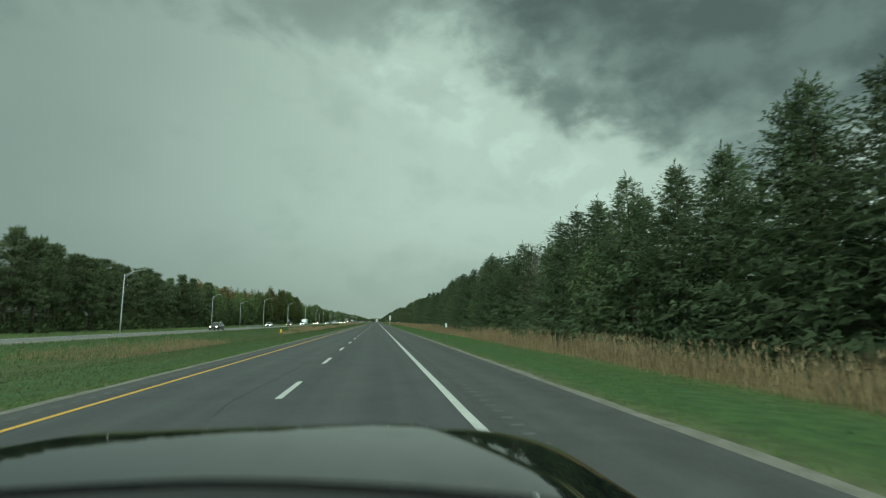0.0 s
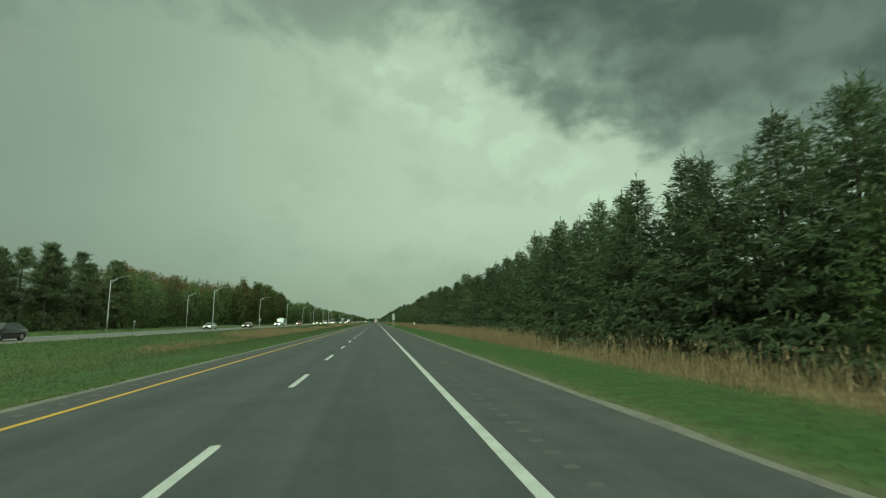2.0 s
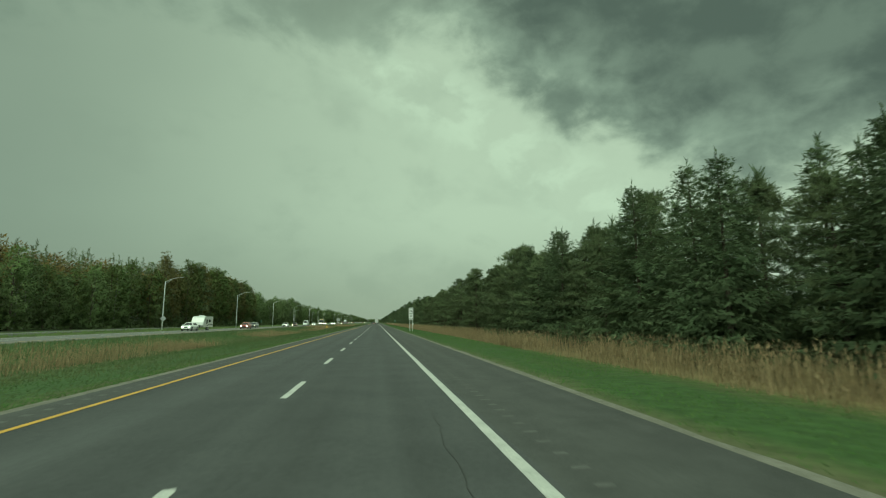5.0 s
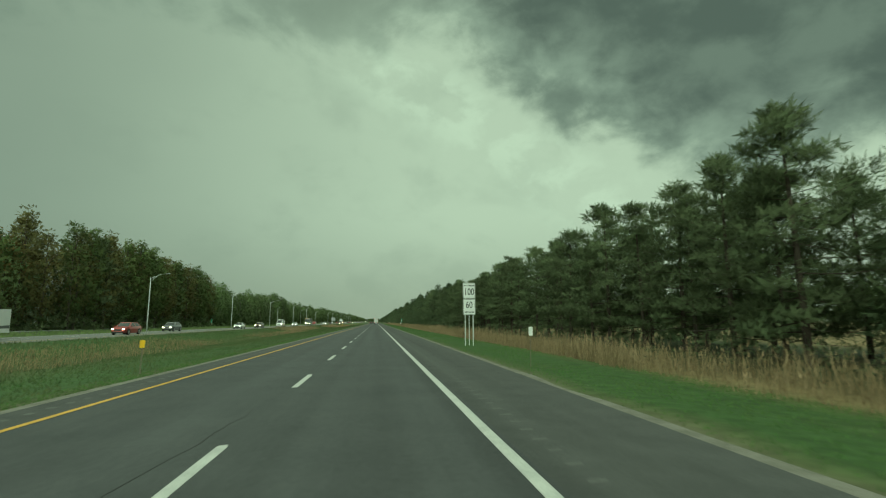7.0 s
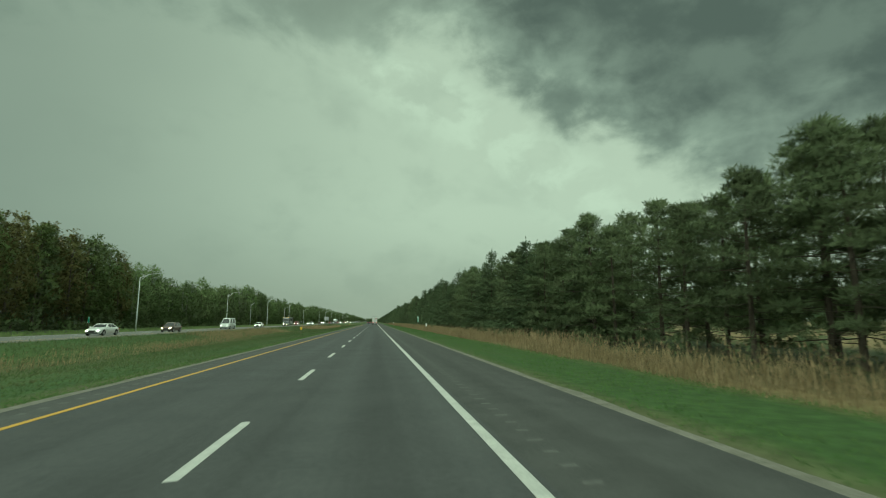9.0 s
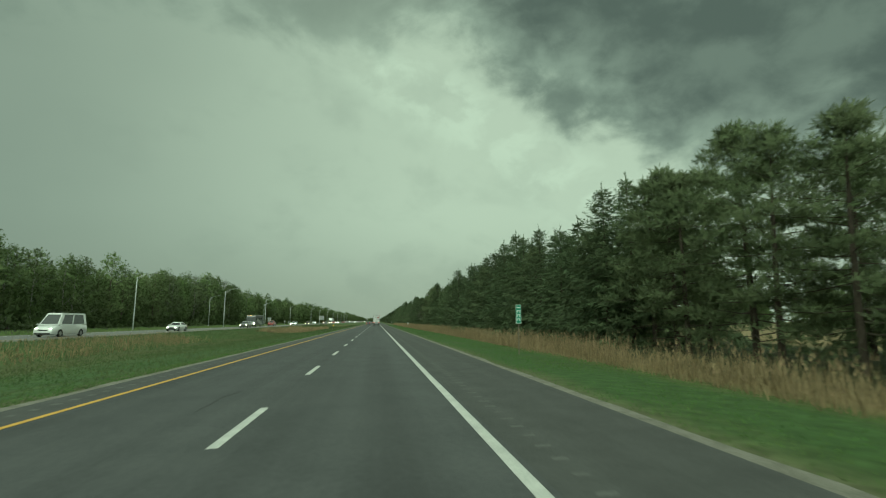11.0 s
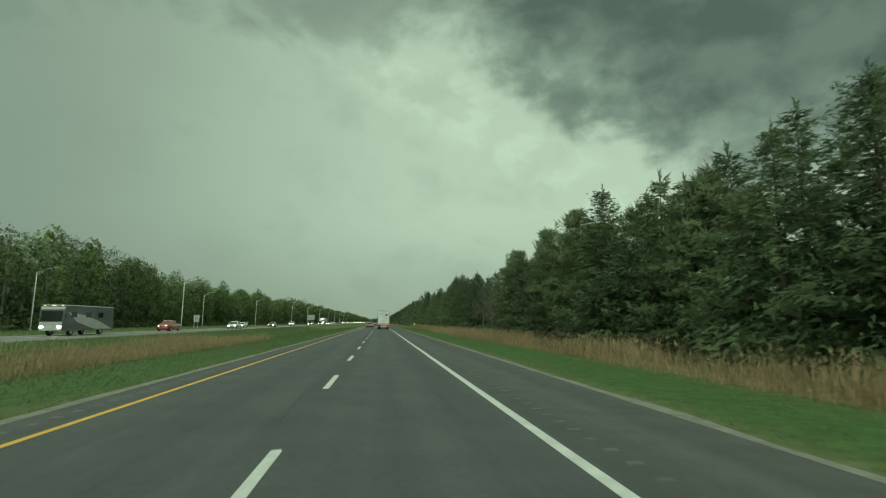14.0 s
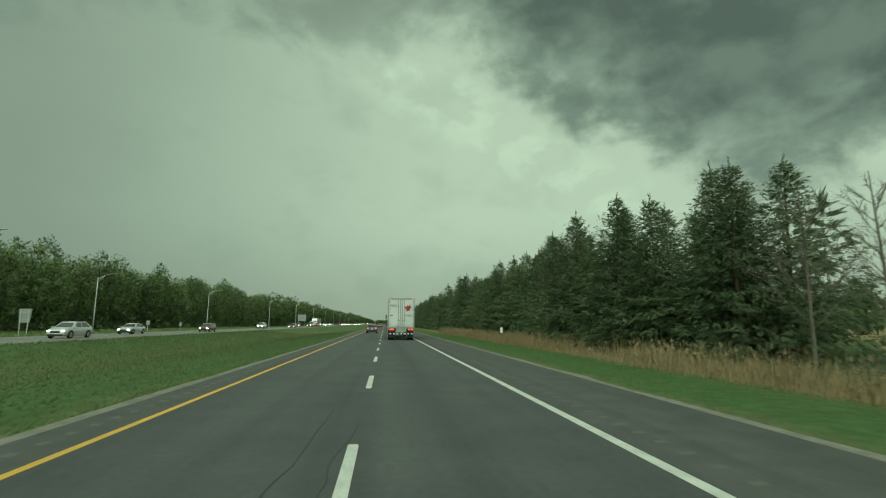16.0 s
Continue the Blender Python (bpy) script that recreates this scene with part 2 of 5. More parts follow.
BLADE = material("grass_blade", (0.058, 0.122, 0.029), 0.75, second=(0.078, 0.110, 0.035), scale=0.35, island=0.25, spec=0.2)
MEADOW = material("meadow_grass", (0.046, 0.088, 0.024), 0.8, second=(0.082, 0.086, 0.038), scale=0.16, island=0.3, spec=0.2)
BLADE_DRY = material("meadow_blade", (0.090, 0.148, 0.046), 0.8, second=(0.125, 0.150, 0.058), scale=0.12, island=0.2, spec=0.2)
REED = material("dry_reed", (0.275, 0.21, 0.125), 0.85, second=(0.18, 0.14, 0.08), scale=0.5, island=0.35, spec=0.15)
PLUME = material("reed_plume", (0.27, 0.20, 0.125), 0.9, second=(0.19, 0.14, 0.085), scale=0.7, island=0.4, spec=0.1)
BARK = material("grey_bark", (0.105, 0.085, 0.068), 0.95, vary=0.5, scale=4, bump=0.7, bump_scale=18, spec=0.2)
BARK_PALE = material("pale_bark", (0.30, 0.285, 0.26), 0.9, vary=0.5, scale=5, bump=0.4, bump_scale=22, spec=0.2)
SPRUCE = material("spruce_needles", (0.092, 0.132, 0.066), 0.75, second=(0.110, 0.134, 0.070), scale=0.4, island=0.2, per_object=0.25, spec=0.25)
PINE = material("pine_needles", (0.106, 0.139, 0.067), 0.75, second=(0.132, 0.154, 0.079), scale=0.5, island=0.2, per_object=0.25, spec=0.25)
OLIVE_NEEDLE = material("olive_needles", (0.095, 0.149, 0.050), 0.8, second=(0.132, 0.143, 0.054), scale=0.4, island=0.12, per_object=0.25, spec=0.2)
RUST = material("rusty_foliage", (0.178, 0.114, 0.047), 0.8, second=(0.120, 0.114, 0.040), scale=0.4, island=0.12, per_object=0.2, spec=0.2)
UMBER = material("umber_needles", (0.118, 0.128, 0.048), 0.8, second=(0.148, 0.122, 0.050), scale=0.4, island=0.12, per_object=0.2, spec=0.2)
LEAF = material("broad_leaves", (0.112, 0.168, 0.056), 0.7, second=(0.151, 0.179, 0.086), scale=0.13, island=0.12, per_object=0.3, spec=0.25)
LEAF_GREY = material("young_grey_leaves", (0.14, 0.155, 0.095), 0.8, second=(0.10, 0.125, 0.06), scale=0.5, island=0.4, spec=0.2)
ragged(SPRUCE, 36.0, 0.43)
ragged(PINE, 44.0, 0.485)
ragged(RUST, 16.0, 0.41)
ragged(OLIVE_NEEDLE, 16.0, 0.41)
ragged(UMBER, 16.0, 0.41)
ragged(LEAF, 16.0, 0.41)
ragged(LEAF_GREY, 14.0, 0.5)
TWIG = material("bare_twigs", (0.16, 0.14, 0.12), 0.9, vary=0.4, scale=2, spec=0.2)
STEEL = material("galvanised_steel", (0.55, 0.56, 0.56), 0.5, 0.2, vary=0.2, scale=2)
DULL_STEEL = material("dull_sign_back", (0.36, 0.37, 0.37), 0.65, 0.3, vary=0.25, scale=2)
SIGN_WHITE = material("white_sign_sheet", (0.72, 0.73, 0.72), 0.5, vary=0.08, scale=1.5)
SIGN_BLACK = material("black_sign_print", (0.015, 0.015, 0.016), 0.5, vary=0.2)
SIGN_GREEN = material("green_sign_sheet", (0.012, 0.22, 0.13), 0.5, vary=0.1, scale=2)
SIGN_YELLOW = material("yellow_marker_sheet", (0.75, 0.46, 0.02), 0.5, vary=0.1, scale=2)
WOOD = material("weathered_post_wood", (0.20, 0.17, 0.13), 0.9, vary=0.4, scale=6, bump=0.4)
TYRE = material("tyre_rubber", (0.018, 0.018, 0.018), 0.85, vary=0.3, scale=5)
RIM = material("alloy_rim", (0.42, 0.42, 0.43), 0.35, 0.8, vary=0.2, scale=5)
GLASS = material("dark_car_glass", (0.018, 0.022, 0.022), 0.06, 0.0, vary=0.2, spec=0.8)
BLACK_GLOSS = material("polished_black_paint", (0.006, 0.007, 0.008), 0.03, 0.0, vary=0.3, scale=3, spec=0.45)
PLASTIC = material("black_trim_plastic", (0.02, 0.02, 0.02), 0.6, vary=0.3, scale=6)
HEAD = glowing("headlight_glow", (1.0, 0.93, 0.78), 40.0)
HEAD_WARM = glowing("warm_headlight_glow", (1.0, 0.74, 0.36), 40.0)
AMBER = glowing("amber_lamp", (1.0, 0.50, 0.08), 3.0)
TAIL = glowing("tail_light_glow", (1.0, 0.07, 0.04), 1.3)
RED_DULL = material("red_reflector", (0.35, 0.02, 0.02), 0.4, vary=0.2)


def paint(name, c):
    return material("car_paint_" + name, c, 0.32, 0.15, vary=0.12, scale=1.0, coat=0.6)


PAINTS = {"white": paint("white", (0.62, 0.63, 0.62)), "silver": paint("silver", (0.40, 0.41, 0.41)), "grey": paint("grey", (0.09, 0.095, 0.10)),
          "black": paint("black", (0.015, 0.016, 0.017)), "red": paint("red", (0.24, 0.022, 0.018)), "blue": paint("blue", (0.03, 0.055, 0.095)),
          "brown": paint("brown", (0.075, 0.04, 0.03))}


# ---- mesh tools ----
class Shape:
    """Vertices and faces gathered for one mesh."""

    def __init__(self):
        self.v, self.f = [], []

    def add(self, verts, faces):
        k = len(self.v)
        self.v += [tuple(p) for p in verts]
        self.f += [tuple(i + k for i in f) for f in faces]
        return self

    def box(self, cx, cy, cz, sx, sy, sz, bevel=0.0, rot=0.0):
        """A box about its centre; bevel cuts the upright and the top edges; rot turns it about z, in degrees."""
        b = min(bevel, sx / 2.2, sy / 2.2, sz / 2.2)
        c, s = math.cos(radians(rot)), math.sin(radians(rot))
        def ring(hx, hy, z):
            if b:
                q = [(hx - b, -hy), (hx, -hy + b), (hx, hy - b), (hx - b, hy), (-hx + b, hy), (-hx, hy - b), (-hx, -hy + b), (-hx + b, -hy)]
            else:
                q = [(hx, -hy), (hx, hy), (-hx, hy), (-hx, -hy)]
            return [(cx + x * c - y * s, cy + x * s + y * c, cz + z) for x, y in q]
        rings = [ring(sx / 2, sy / 2, -sz / 2), ring(sx / 2, sy / 2, sz / 2 - b)]
        if b:
            rings.append(ring(sx / 2 - b, sy / 2 - b, sz / 2))
        return self.loft(rings)

    def loft(self, rings, cap=True, close=True):
        m = len(rings[0])
        verts = [p for r in rings for p in r]
        faces = []
        for i in range(len(rings) - 1):
            for j in range(m if close else m - 1):
                a, b2 = i * m + j, i * m + (j + 1) % m
                faces.append((a, b2, b2 + m, a + m))
        if cap:
            faces.append(tuple(range(m))[::-1])
            faces.append(tuple(range((len(rings) - 1) * m, len(rings) * m)))
        return self.add(verts, faces)

    def tube(self, points, radii, sides=6):
        pts = [Vector(p) for p in points]
        rings = []
        for i, p in enumerate(pts):
            d = (pts[min(i + 1, len(pts) - 1)] - pts[max(i - 1, 0)]).normalized()
            u = d.orthogonal().normalized()
            w = d.cross(u)
            r = radii[i] if isinstance(radii, (list, tuple)) else radii
            rings.append([p + (u * math.cos(a) + w * math.sin(a)) * r for a in (2 * math.pi * k / sides for k in range(sides))])
        return self.loft(rings)

    def prism(self, outline, axis, lo, hi):
        """An outline of (a, b) pairs pushed along axis 0, 1 or 2 from lo to hi."""
        def at(a, b2, c):
            return ((c, a, b2), (a, c, b2), (a, b2, c))[axis]
        return self.loft([[at(a, b2, lo) for a, b2 in outline], [at(a, b2, hi) for a, b2 in outline]])


def mesh_of(name, shape, mat, smooth=False):
    me = bpy.data.meshes.new(name)
    me.from_pydata(shape.v, [], shape.f)
    bm = bmesh.new()
    bm.from_mesh(me)
    bmesh.ops.recalc_face_normals(bm, faces=bm.faces)
    bm.to_mesh(me)
    bm.free()
    me.materials.append(mat)
    if smooth:
        me.shade_smooth()
    return me


def mesh_fast(name, verts, faces, mat, normals=None):
    """A mesh from numpy arrays: verts (n, 3) and faces (m, 3 or 4); normals, one for each vertex, shade foliage as a soft mass."""
    me = bpy.data.meshes.new(name)
    k = faces.shape[1]
    me.vertices.add(len(verts))
    me.vertices.foreach_set("co", np.asarray(verts, dtype=np.float32).ravel())
    me.loops.add(faces.size)
    me.loops.foreach_set("vertex_index", faces.astype(np.int32).ravel())
    me.polygons.add(len(faces))
    me.polygons.foreach_set("loop_start", np.arange(0, faces.size, k, dtype=np.int32))
    me.update(calc_edges=True)
    me.materials.append(mat)
    if normals is not None:
        me.normals_split_custom_set_from_vertices(np.asarray(normals, dtype=np.float32))
    return me


def part(name, shape, mat, parent, label="", smooth=False):
    """One mesh object under a thing or a part."""
    ob = new(name, shape if isinstance(shape, bpy.types.Mesh) else mesh_of(name, shape, mat, smooth))
    ob.parent = parent
    if label:
        tagged(ob, label)
    return ob


def thing(name, label, category, group="", m=None, kind=""):
    ob = new(name)
    ob.empty_display_size = 0.2
    if m is not None:
        ob.matrix_basis = m
    return tagged(ob, label, category, group, kind)


def structure(name, shape, mat, label, category, smooth=False):
    me = shape if isinstance(shape, bpy.types.Mesh) else mesh_of(name, shape, mat, smooth)
    return tagged(new(name, me), label, category, "", "structure")


def stuff(name, me, label, category):
    return tagged(new(name, me), label, category, "", "stuff")


# ---- ground and roads ----
Y0, Y1 = -400.0, 4300.0
PROFILE = [(-2600, 0), (-400, 0), (-120, 0.3), (-70, 0.3), (-55, 0.1), (-46, -0.15), (-41, -0.12), (-38.9, -0.05), (-38.0, -0.06), (-27.8, -0.06), (-26.9, -0.04), (-25, -0.2), (-22, -0.55), (-19, -0.85),
           (-16.5, -0.95), (-14, -0.8), (-11, -0.5), (-8, -0.24), (-6, -0.10), (-5.0, -0.03), (-4.2, -0.06), (6.2, -0.06), (6.95, -0.03), (8, -0.05), (9, -0.08), (10, -0.11), (11, -0.15), (12.5, -0.22), (14, -0.22), (16, -0.08),
           (20, 0.0), (26, 0), (40, 0), (120, 0.0), (400, 0), (2600, 0)]


def ground_z(x):
    xs = [p[0] for p in PROFILE]
    return float(np.interp(x, xs, [p[1] for p in PROFILE]))


def build_ground():
    ys = [Y0, -200, -100] + [-40 + 3.0 * k for k in range(230)] + [700, 800, 1000, 1400, 2000, 3000, Y1]
    rows = []
    for y in ys:
        row = []
        for x, z in PROFILE:
            off = -38.9 < x < -26.8 or -5.1 < x < 7.0
            bumpy = 0 if off else 0.07 * noise.noise((x * 0.35, y * 0.16, 0)) + 0.05 * noise.noise((x, y * 0.6, 4))
            row.append((x, y, z + bumpy))
        rows.append(row)
    s = Shape()
    s.loft(rows, cap=False, close=False)
    me = mesh_of("ground", s, SOIL, True)
    return structure("ground", me, SOIL, "green and tan grass verge, ditches and field along the road", "ground")


def slab(name, x0, x1, z, mat, label, category, y0=Y0, y1=Y1, thick=0.06):
    s = Shape()
    s.box((x0 + x1) / 2, (y0 + y1) / 2, z - thick / 2, x1 - x0, y1 - y0, thick)
    return structure(name, s, mat, label, category)


def frayed_strip(name, x0, x1, z, mat, label, seed, wob=0.12):
    """A strip of gravel with uneven borders."""
    ys = [Y0, -60] + [-40 + 1.2 * k for k in range(560)] + [800, 1200, 2000, Y1]
    rows = []
    for y in ys:
        a = x0 + wob * noise.noise((y * 0.4, seed, 0)) + 0.5 * wob * noise.noise((y * 1.7, seed, 3))
        b = x1 + wob * noise.noise((y * 0.3, seed, 7)) + 0.5 * wob * noise.noise((y * 1.9, seed, 9))
        rows.append([(a, y, z - 0.03), (a + 0.03, y, z), (b - 0.03, y, z), (b, y, z - 0.03)])
    s = Shape().loft(rows, cap=False, close=False)
    return structure(name, s, mat, label, "gravel")


build_ground()
slab("road", -3.75, 3.80, 0.0, ASPHALT, "dark grey asphalt carriageway with two lanes", "road")
slab("road_shoulder_right", 3.80, 6.42, -0.004, ASPHALT_OLD, "paved grey hard shoulder beside the road", "road")
slab("road_shoulder_median", -4.62, -3.75, -0.004, ASPHALT_OLD, "narrow worn paved shoulder beside the median", "road")
slab("road_opposite", -38.0, -27.8, 0.0, ASPHALT_PALE, "pale asphalt carriageway of the oncoming traffic", "road")
frayed_strip("gravel_edge_right", 6.36, 6.74, -0.015, GRAVEL, "strip of grey gravel between shoulder and grass", 1, 0.17)
frayed_strip("gravel_edge_median", -4.96, -4.58, -0.015, GRAVEL, "strip of grey gravel between shoulder and median", 2)
frayed_strip("gravel_edge_opposite", -27.85, -27.0, -0.015, GRAVEL, "gravel border of the opposite carriageway", 3)
frayed_strip("gravel_edge_opposite_far", -38.9, -37.95, -0.015, GRAVEL, "gravel border of the opposite carriageway", 4)


def long_line(name, x, width, mat, label, y0=Y0, y1=Y1, z=0.004):
    ys = [y0] + [k * 2.0 for k in range(-20, 330)] + [900, 1600, y1]
    rows = []
    for y in ys:
        j = 0.008 * noise.noise((y * 0.9, x, 2))
        rows.append([(x - width / 2 + j, y, z - 0.006), (x - width / 2 + j, y, z), (x + width / 2 + j, y, z), (x + width / 2 + j, y, z - 0.006)])
    return structure(name, Shape().loft(rows, cap=False, close=False), mat, label, "road marking")


long_line("edge_line_white", 3.63, 0.17, WHITE_LINE, "worn white edge line painted on the asphalt")
long_line("edge_line_yellow", -3.57, 0.13, YELLOW_LINE, "worn yellow edge line painted on the asphalt")
long_line("edge_line_opposite", -36.6, 0.13, WHITE_LINE, "white edge line of the opposite carriageway")
long_line("edge_line_opposite_yellow", -29.0, 0.13, YELLOW_LINE, "yellow edge line of the opposite carriageway")


def exit_ramp():
    """A ramp that leaves the opposite carriageway towards the wood."""
    rows = []
    for k in range(31):
        y = 120 + 8.0 * k
        c = float(np.interp(y, [120, 160, 200, 240, 290, 360], [-36.0, -38.5, -47.5, -53.0, -57.0, -60.0]))
        z = float(np.interp(y, [120, 165, 200, 360], [-0.02, 0.02, 0.12, 0.2]))
        rows.append([(c - 2.6, y, z - 0.25), (c - 2.5, y, z), (c + 2.5, y, z), (c + 2.6, y, z - 0.25)])
    structure("exit_ramp", Shape().loft(rows, cap=False, close=False), ASPHALT_PALE, "pale asphalt ramp leaving the opposite carriageway", "road")


exit_ramp()


def lane_dashes():
    dash = Shape()
    pts = [(-0.075, 0.0), (0.07, 0.02), (0.075, 3.0), (0.04, 3.1), (-0.07, 3.06)]
    dash.prism(pts, 2, -0.002, 0.005)
    me = mesh_of("lane_dash", dash, WHITE_LINE)
    root = thing("lane_line", "broken white lane line painted on the asphalt", "road marking", kind="structure")
    for k in range(-3, 190):
        ob = new("dash", me)
        ob.parent = root
        ob.location = (0.0 + 0.01 * math.sin(k * 2.3), 9.0 * k, 0)
    far = thing("lane_line_opposite", "broken white lane line of the opposite carriageway", "road marking", kind="structure")
    for k in range(0, 100):
        ob = new("dash", me)
        ob.parent = far
        ob.location = (-32.8, 9.0 * k + 4, 0)


lane_dashes()


def cracks():
    """Sealed cracks that wander along the lanes."""
    s = Shape()
    rng = random.Random(5)
    for x0, y0, n in ((-0.75, -2, 16), (-0.55, 36, 14), (-0.6, 78, 18), (-0.5, 205, 10), (-0.5, 372, 12), (-0.35, 428, 10), (-0.2, 446, 14), (-0.25, 484, 9), (1.4, 470, 9), (2.5, 250, 6), (1.0, 130, 5), *((rng.uniform(-3.0, 3.2), rng.uniform(-5, 560), rng.randint(4, 13)) for _ in range(34))):
        x, y, rows = x0, y0, []
        for k in range(n * 2):
            w = 0.004 + 0.009 * rng.random()
            rows.append([(x - w, y, -0.002), (x - w, y, 0.003), (x + w, y, 0.003), (x + w, y, -0.002)])
            x += rng.uniform(-0.065, 0.075)
            y += rng.uniform(0.15, 0.7)
        s.loft(rows, cap=False, close=False)
    stuff("road_cracks", mesh_of("road_cracks", s, CRACK), "dark cracks wandering along the asphalt lanes", "crack")


cracks()


def rumble():
    s = Shape()
    for k in range(0, 900):
        y, w = -14 + 0.62 * k, 0.025 * math.sin(k * 2.1)
        s.add([(4.15 + w, y, -0.002), (4.35, y, -0.002), (4.35 - w, y + 0.12, 0.003), (4.15, y + 0.10, 0.003)], [(0, 1, 2, 3)])
    m = Shape()
    for k in range(0, 960):
        y = -14 + 0.62 * k
        w = 0.02 * math.sin(k * 1.7)
        m.add([(-4.22 - w, y, -0.002), (-4.06, y, -0.002), (-4.06 + w, y + 0.16, 0.003), (-4.22, y + 0.2, 0.003)], [(0, 1, 2, 3)])
    stuff("rumble_strip_median", mesh_of("rumble_strip_median", m, WORN), "row of pale worn rumble marks on the median shoulder", "rumble strip")
    stuff("rumble_strip", mesh_of("rumble_strip", s, WORN), "row of pale worn rumble marks in the shoulder", "rumble strip")


rumble()

# ---- plants ----
def unit(a):
    return a / np.maximum(np.linalg.norm(a, axis=-1, keepdims=True), 1e-9)


def kites(p, d, side, length, width, waist=0.4):
    """Pointed leaves: arrays of root, direction, side direction, length and width."""
    length, width = length[:, None], width[:, None]
    m = p + d * length * (waist - 0.4)
    v = np.stack([m + side * width / 2, p + d * length, m - side * width / 2], 1).reshape(-1, 3)
    return v, np.arange(len(v)).reshape(-1, 3)


def sprays(rng, p, d, length, width, mass, flat=2.2):
    """Triangular sprays that shade softly: mass is the outward direction of the foliage round each one."""
    side = unit(np.cross(d, unit(rng.normal(0, 1, d.shape) + mass * flat)))
    v, f = kites(p, d, side, length, width)
    t = v.reshape(-1, 3, 3)
    back = (np.cross(t[:, 1] - t[:, 0], t[:, 2] - t[:, 0]) * mass).sum(1) < 0
    t[back] = t[back][:, ::-1]
    nrm = unit(mass + rng.normal(0, 0.22, mass.shape))
    return t.reshape(-1, 3), f, np.repeat(nrm, 3, 0)


def spruce_crown(rng, h, radius, count, per, size, first=0.02, boughs=2):
    """A full conical crown: drooping branches at uneven heights with upturned tips, hung with short needle sprays."""
    P, D, L, W, M = [], [], [], [], []
    up = np.array([0, 0, 1.0])
    lobe = rng.uniform(0, 6.28, 3)
    for k in range(count):
        u = first + (0.965 - first) * ((k + rng.uniform(0, 1)) / count) ** 0.92
        az = 2.39996 * k + rng.uniform(-0.5, 0.5)
        r = radius * (1 - u) ** 0.84 * (0.84 + 0.16 * min(1.0, u / 0.16)) * (1 + 0.13 * math.sin(az + lobe[0] + 5 * u) + 0.10 * math.sin(2 * az + lobe[1] - 9 * u)) * rng.uniform(0.72, 1.14) + 0.12
        out = np.array([math.cos(az), math.sin(az), 0])
        tang = np.array([-math.sin(az), math.cos(az), 0])
        drop = -0.42 + 0.85 * u + rng.uniform(-0.14, 0.14)
        z = u * h
        n = max(4, int(per * (0.30 + 0.75 * r / radius)))
        t = rng.uniform(0.03, 1.0, n) ** 0.6
        base = out * (t * r)[:, None] + up * (z + r * (drop * t + 0.24 * t ** 2.6))[:, None]
        P.append(base + tang * (rng.normal(0, 1, n) * r * (0.10 * t + 0.26 * t * (1.12 - t)))[:, None] + up * (-rng.uniform(-0.06, 0.20, n) * (0.3 + 0.25 * r))[:, None])
        D.append(unit(out * rng.uniform(0.3, 1.0, n)[:, None] + tang * rng.normal(0, 0.6, n)[:, None] + up * (drop * 0.5 - 0.16 + rng.normal(0, 0.32, n))[:, None]))
        ln = size * rng.uniform(0.55, 1.2, n) * (0.38 + 0.68 * (1 - u))
        L.append(ln); W.append(ln * rng.uniform(0.28, 0.48, n))
        M.append(unit(out * (0.75 + 0.2 * rng.normal(0, 1, n))[:, None] + up * (0.62 + 0.35 * t - 0.2 * (1 - t))[:, None] + tang * rng.normal(0, 0.3, n)[:, None]))
        q = boughs
        t = rng.uniform(0.05, 0.78, q)
        P.append(out * (t * r)[:, None] + up * (z + r * drop * t)[:, None] + rng.normal(0, 0.08, (q, 3)))
        D.append(unit(out * 0.8 + tang * rng.normal(0, 0.7, q)[:, None] + up * (drop - 0.25 + rng.normal(0, 0.35, q))[:, None]))
        ln = size * rng.uniform(1.0, 1.7, q) * (0.35 + 0.65 * (1 - u))
        L.append(ln); W.append(ln * rng.uniform(0.34, 0.55, q))
        M.append(np.repeat(unit(out + up * 0.25)[None], q, 0))
    k = 18
    P.append(np.stack([np.zeros(k), np.zeros(k), np.linspace(0.90 * h, 1.02 * h, k)], 1))
    a = rng.uniform(0, 6.28, k)
    D.append(unit(np.stack([0.5 * np.cos(a), 0.5 * np.sin(a), np.full(k, 0.9)], 1)))
    L.append(np.full(k, size * 0.6)); W.append(np.full(k, size * 0.18))
    M.append(D[-1])
    p, d, l, w, m = (np.concatenate(q) for q in (P, D, L, W, M))
    return sprays(rng, p, d, l, w, m)


def tufts(rng, centres, spread, per, size, flat=0.6, upward=0.35, slim=(0.4, 0.65), core=0, axis=None):
    """Tufts of needles or leaves round each centre, with some broad ones in the core; axis: a direction for each centre, away from the tree."""
    n = len(centres) * per
    c = np.repeat(centres, per, 0)
    o = unit(rng.normal(0, 1, (n, 3)) * [1, 1, flat])
    inner = np.tile(np.arange(per) < core, len(centres))
    s = np.repeat(spread, per) if np.ndim(spread) else np.full(n, spread)
    p = c + o * (np.where(inner, 0.25, rng.uniform(0.2, 1.0, n) ** 0.55) * s)[:, None] * np.array([1, 1, flat])
    d = unit(o + rng.normal(0, 0.6, (n, 3)) + [0, 0, upward])
    l = np.where(inner, s * 0.9, size * rng.uniform(0.6, 1.3, n))
    away = 0 if axis is None else np.repeat(axis, per, 0)
    return sprays(rng, p, d, l, l * np.where(inner, 0.7, rng.uniform(*slim, n)), unit(o * 0.55 + away + [0, 0, 0.45]))


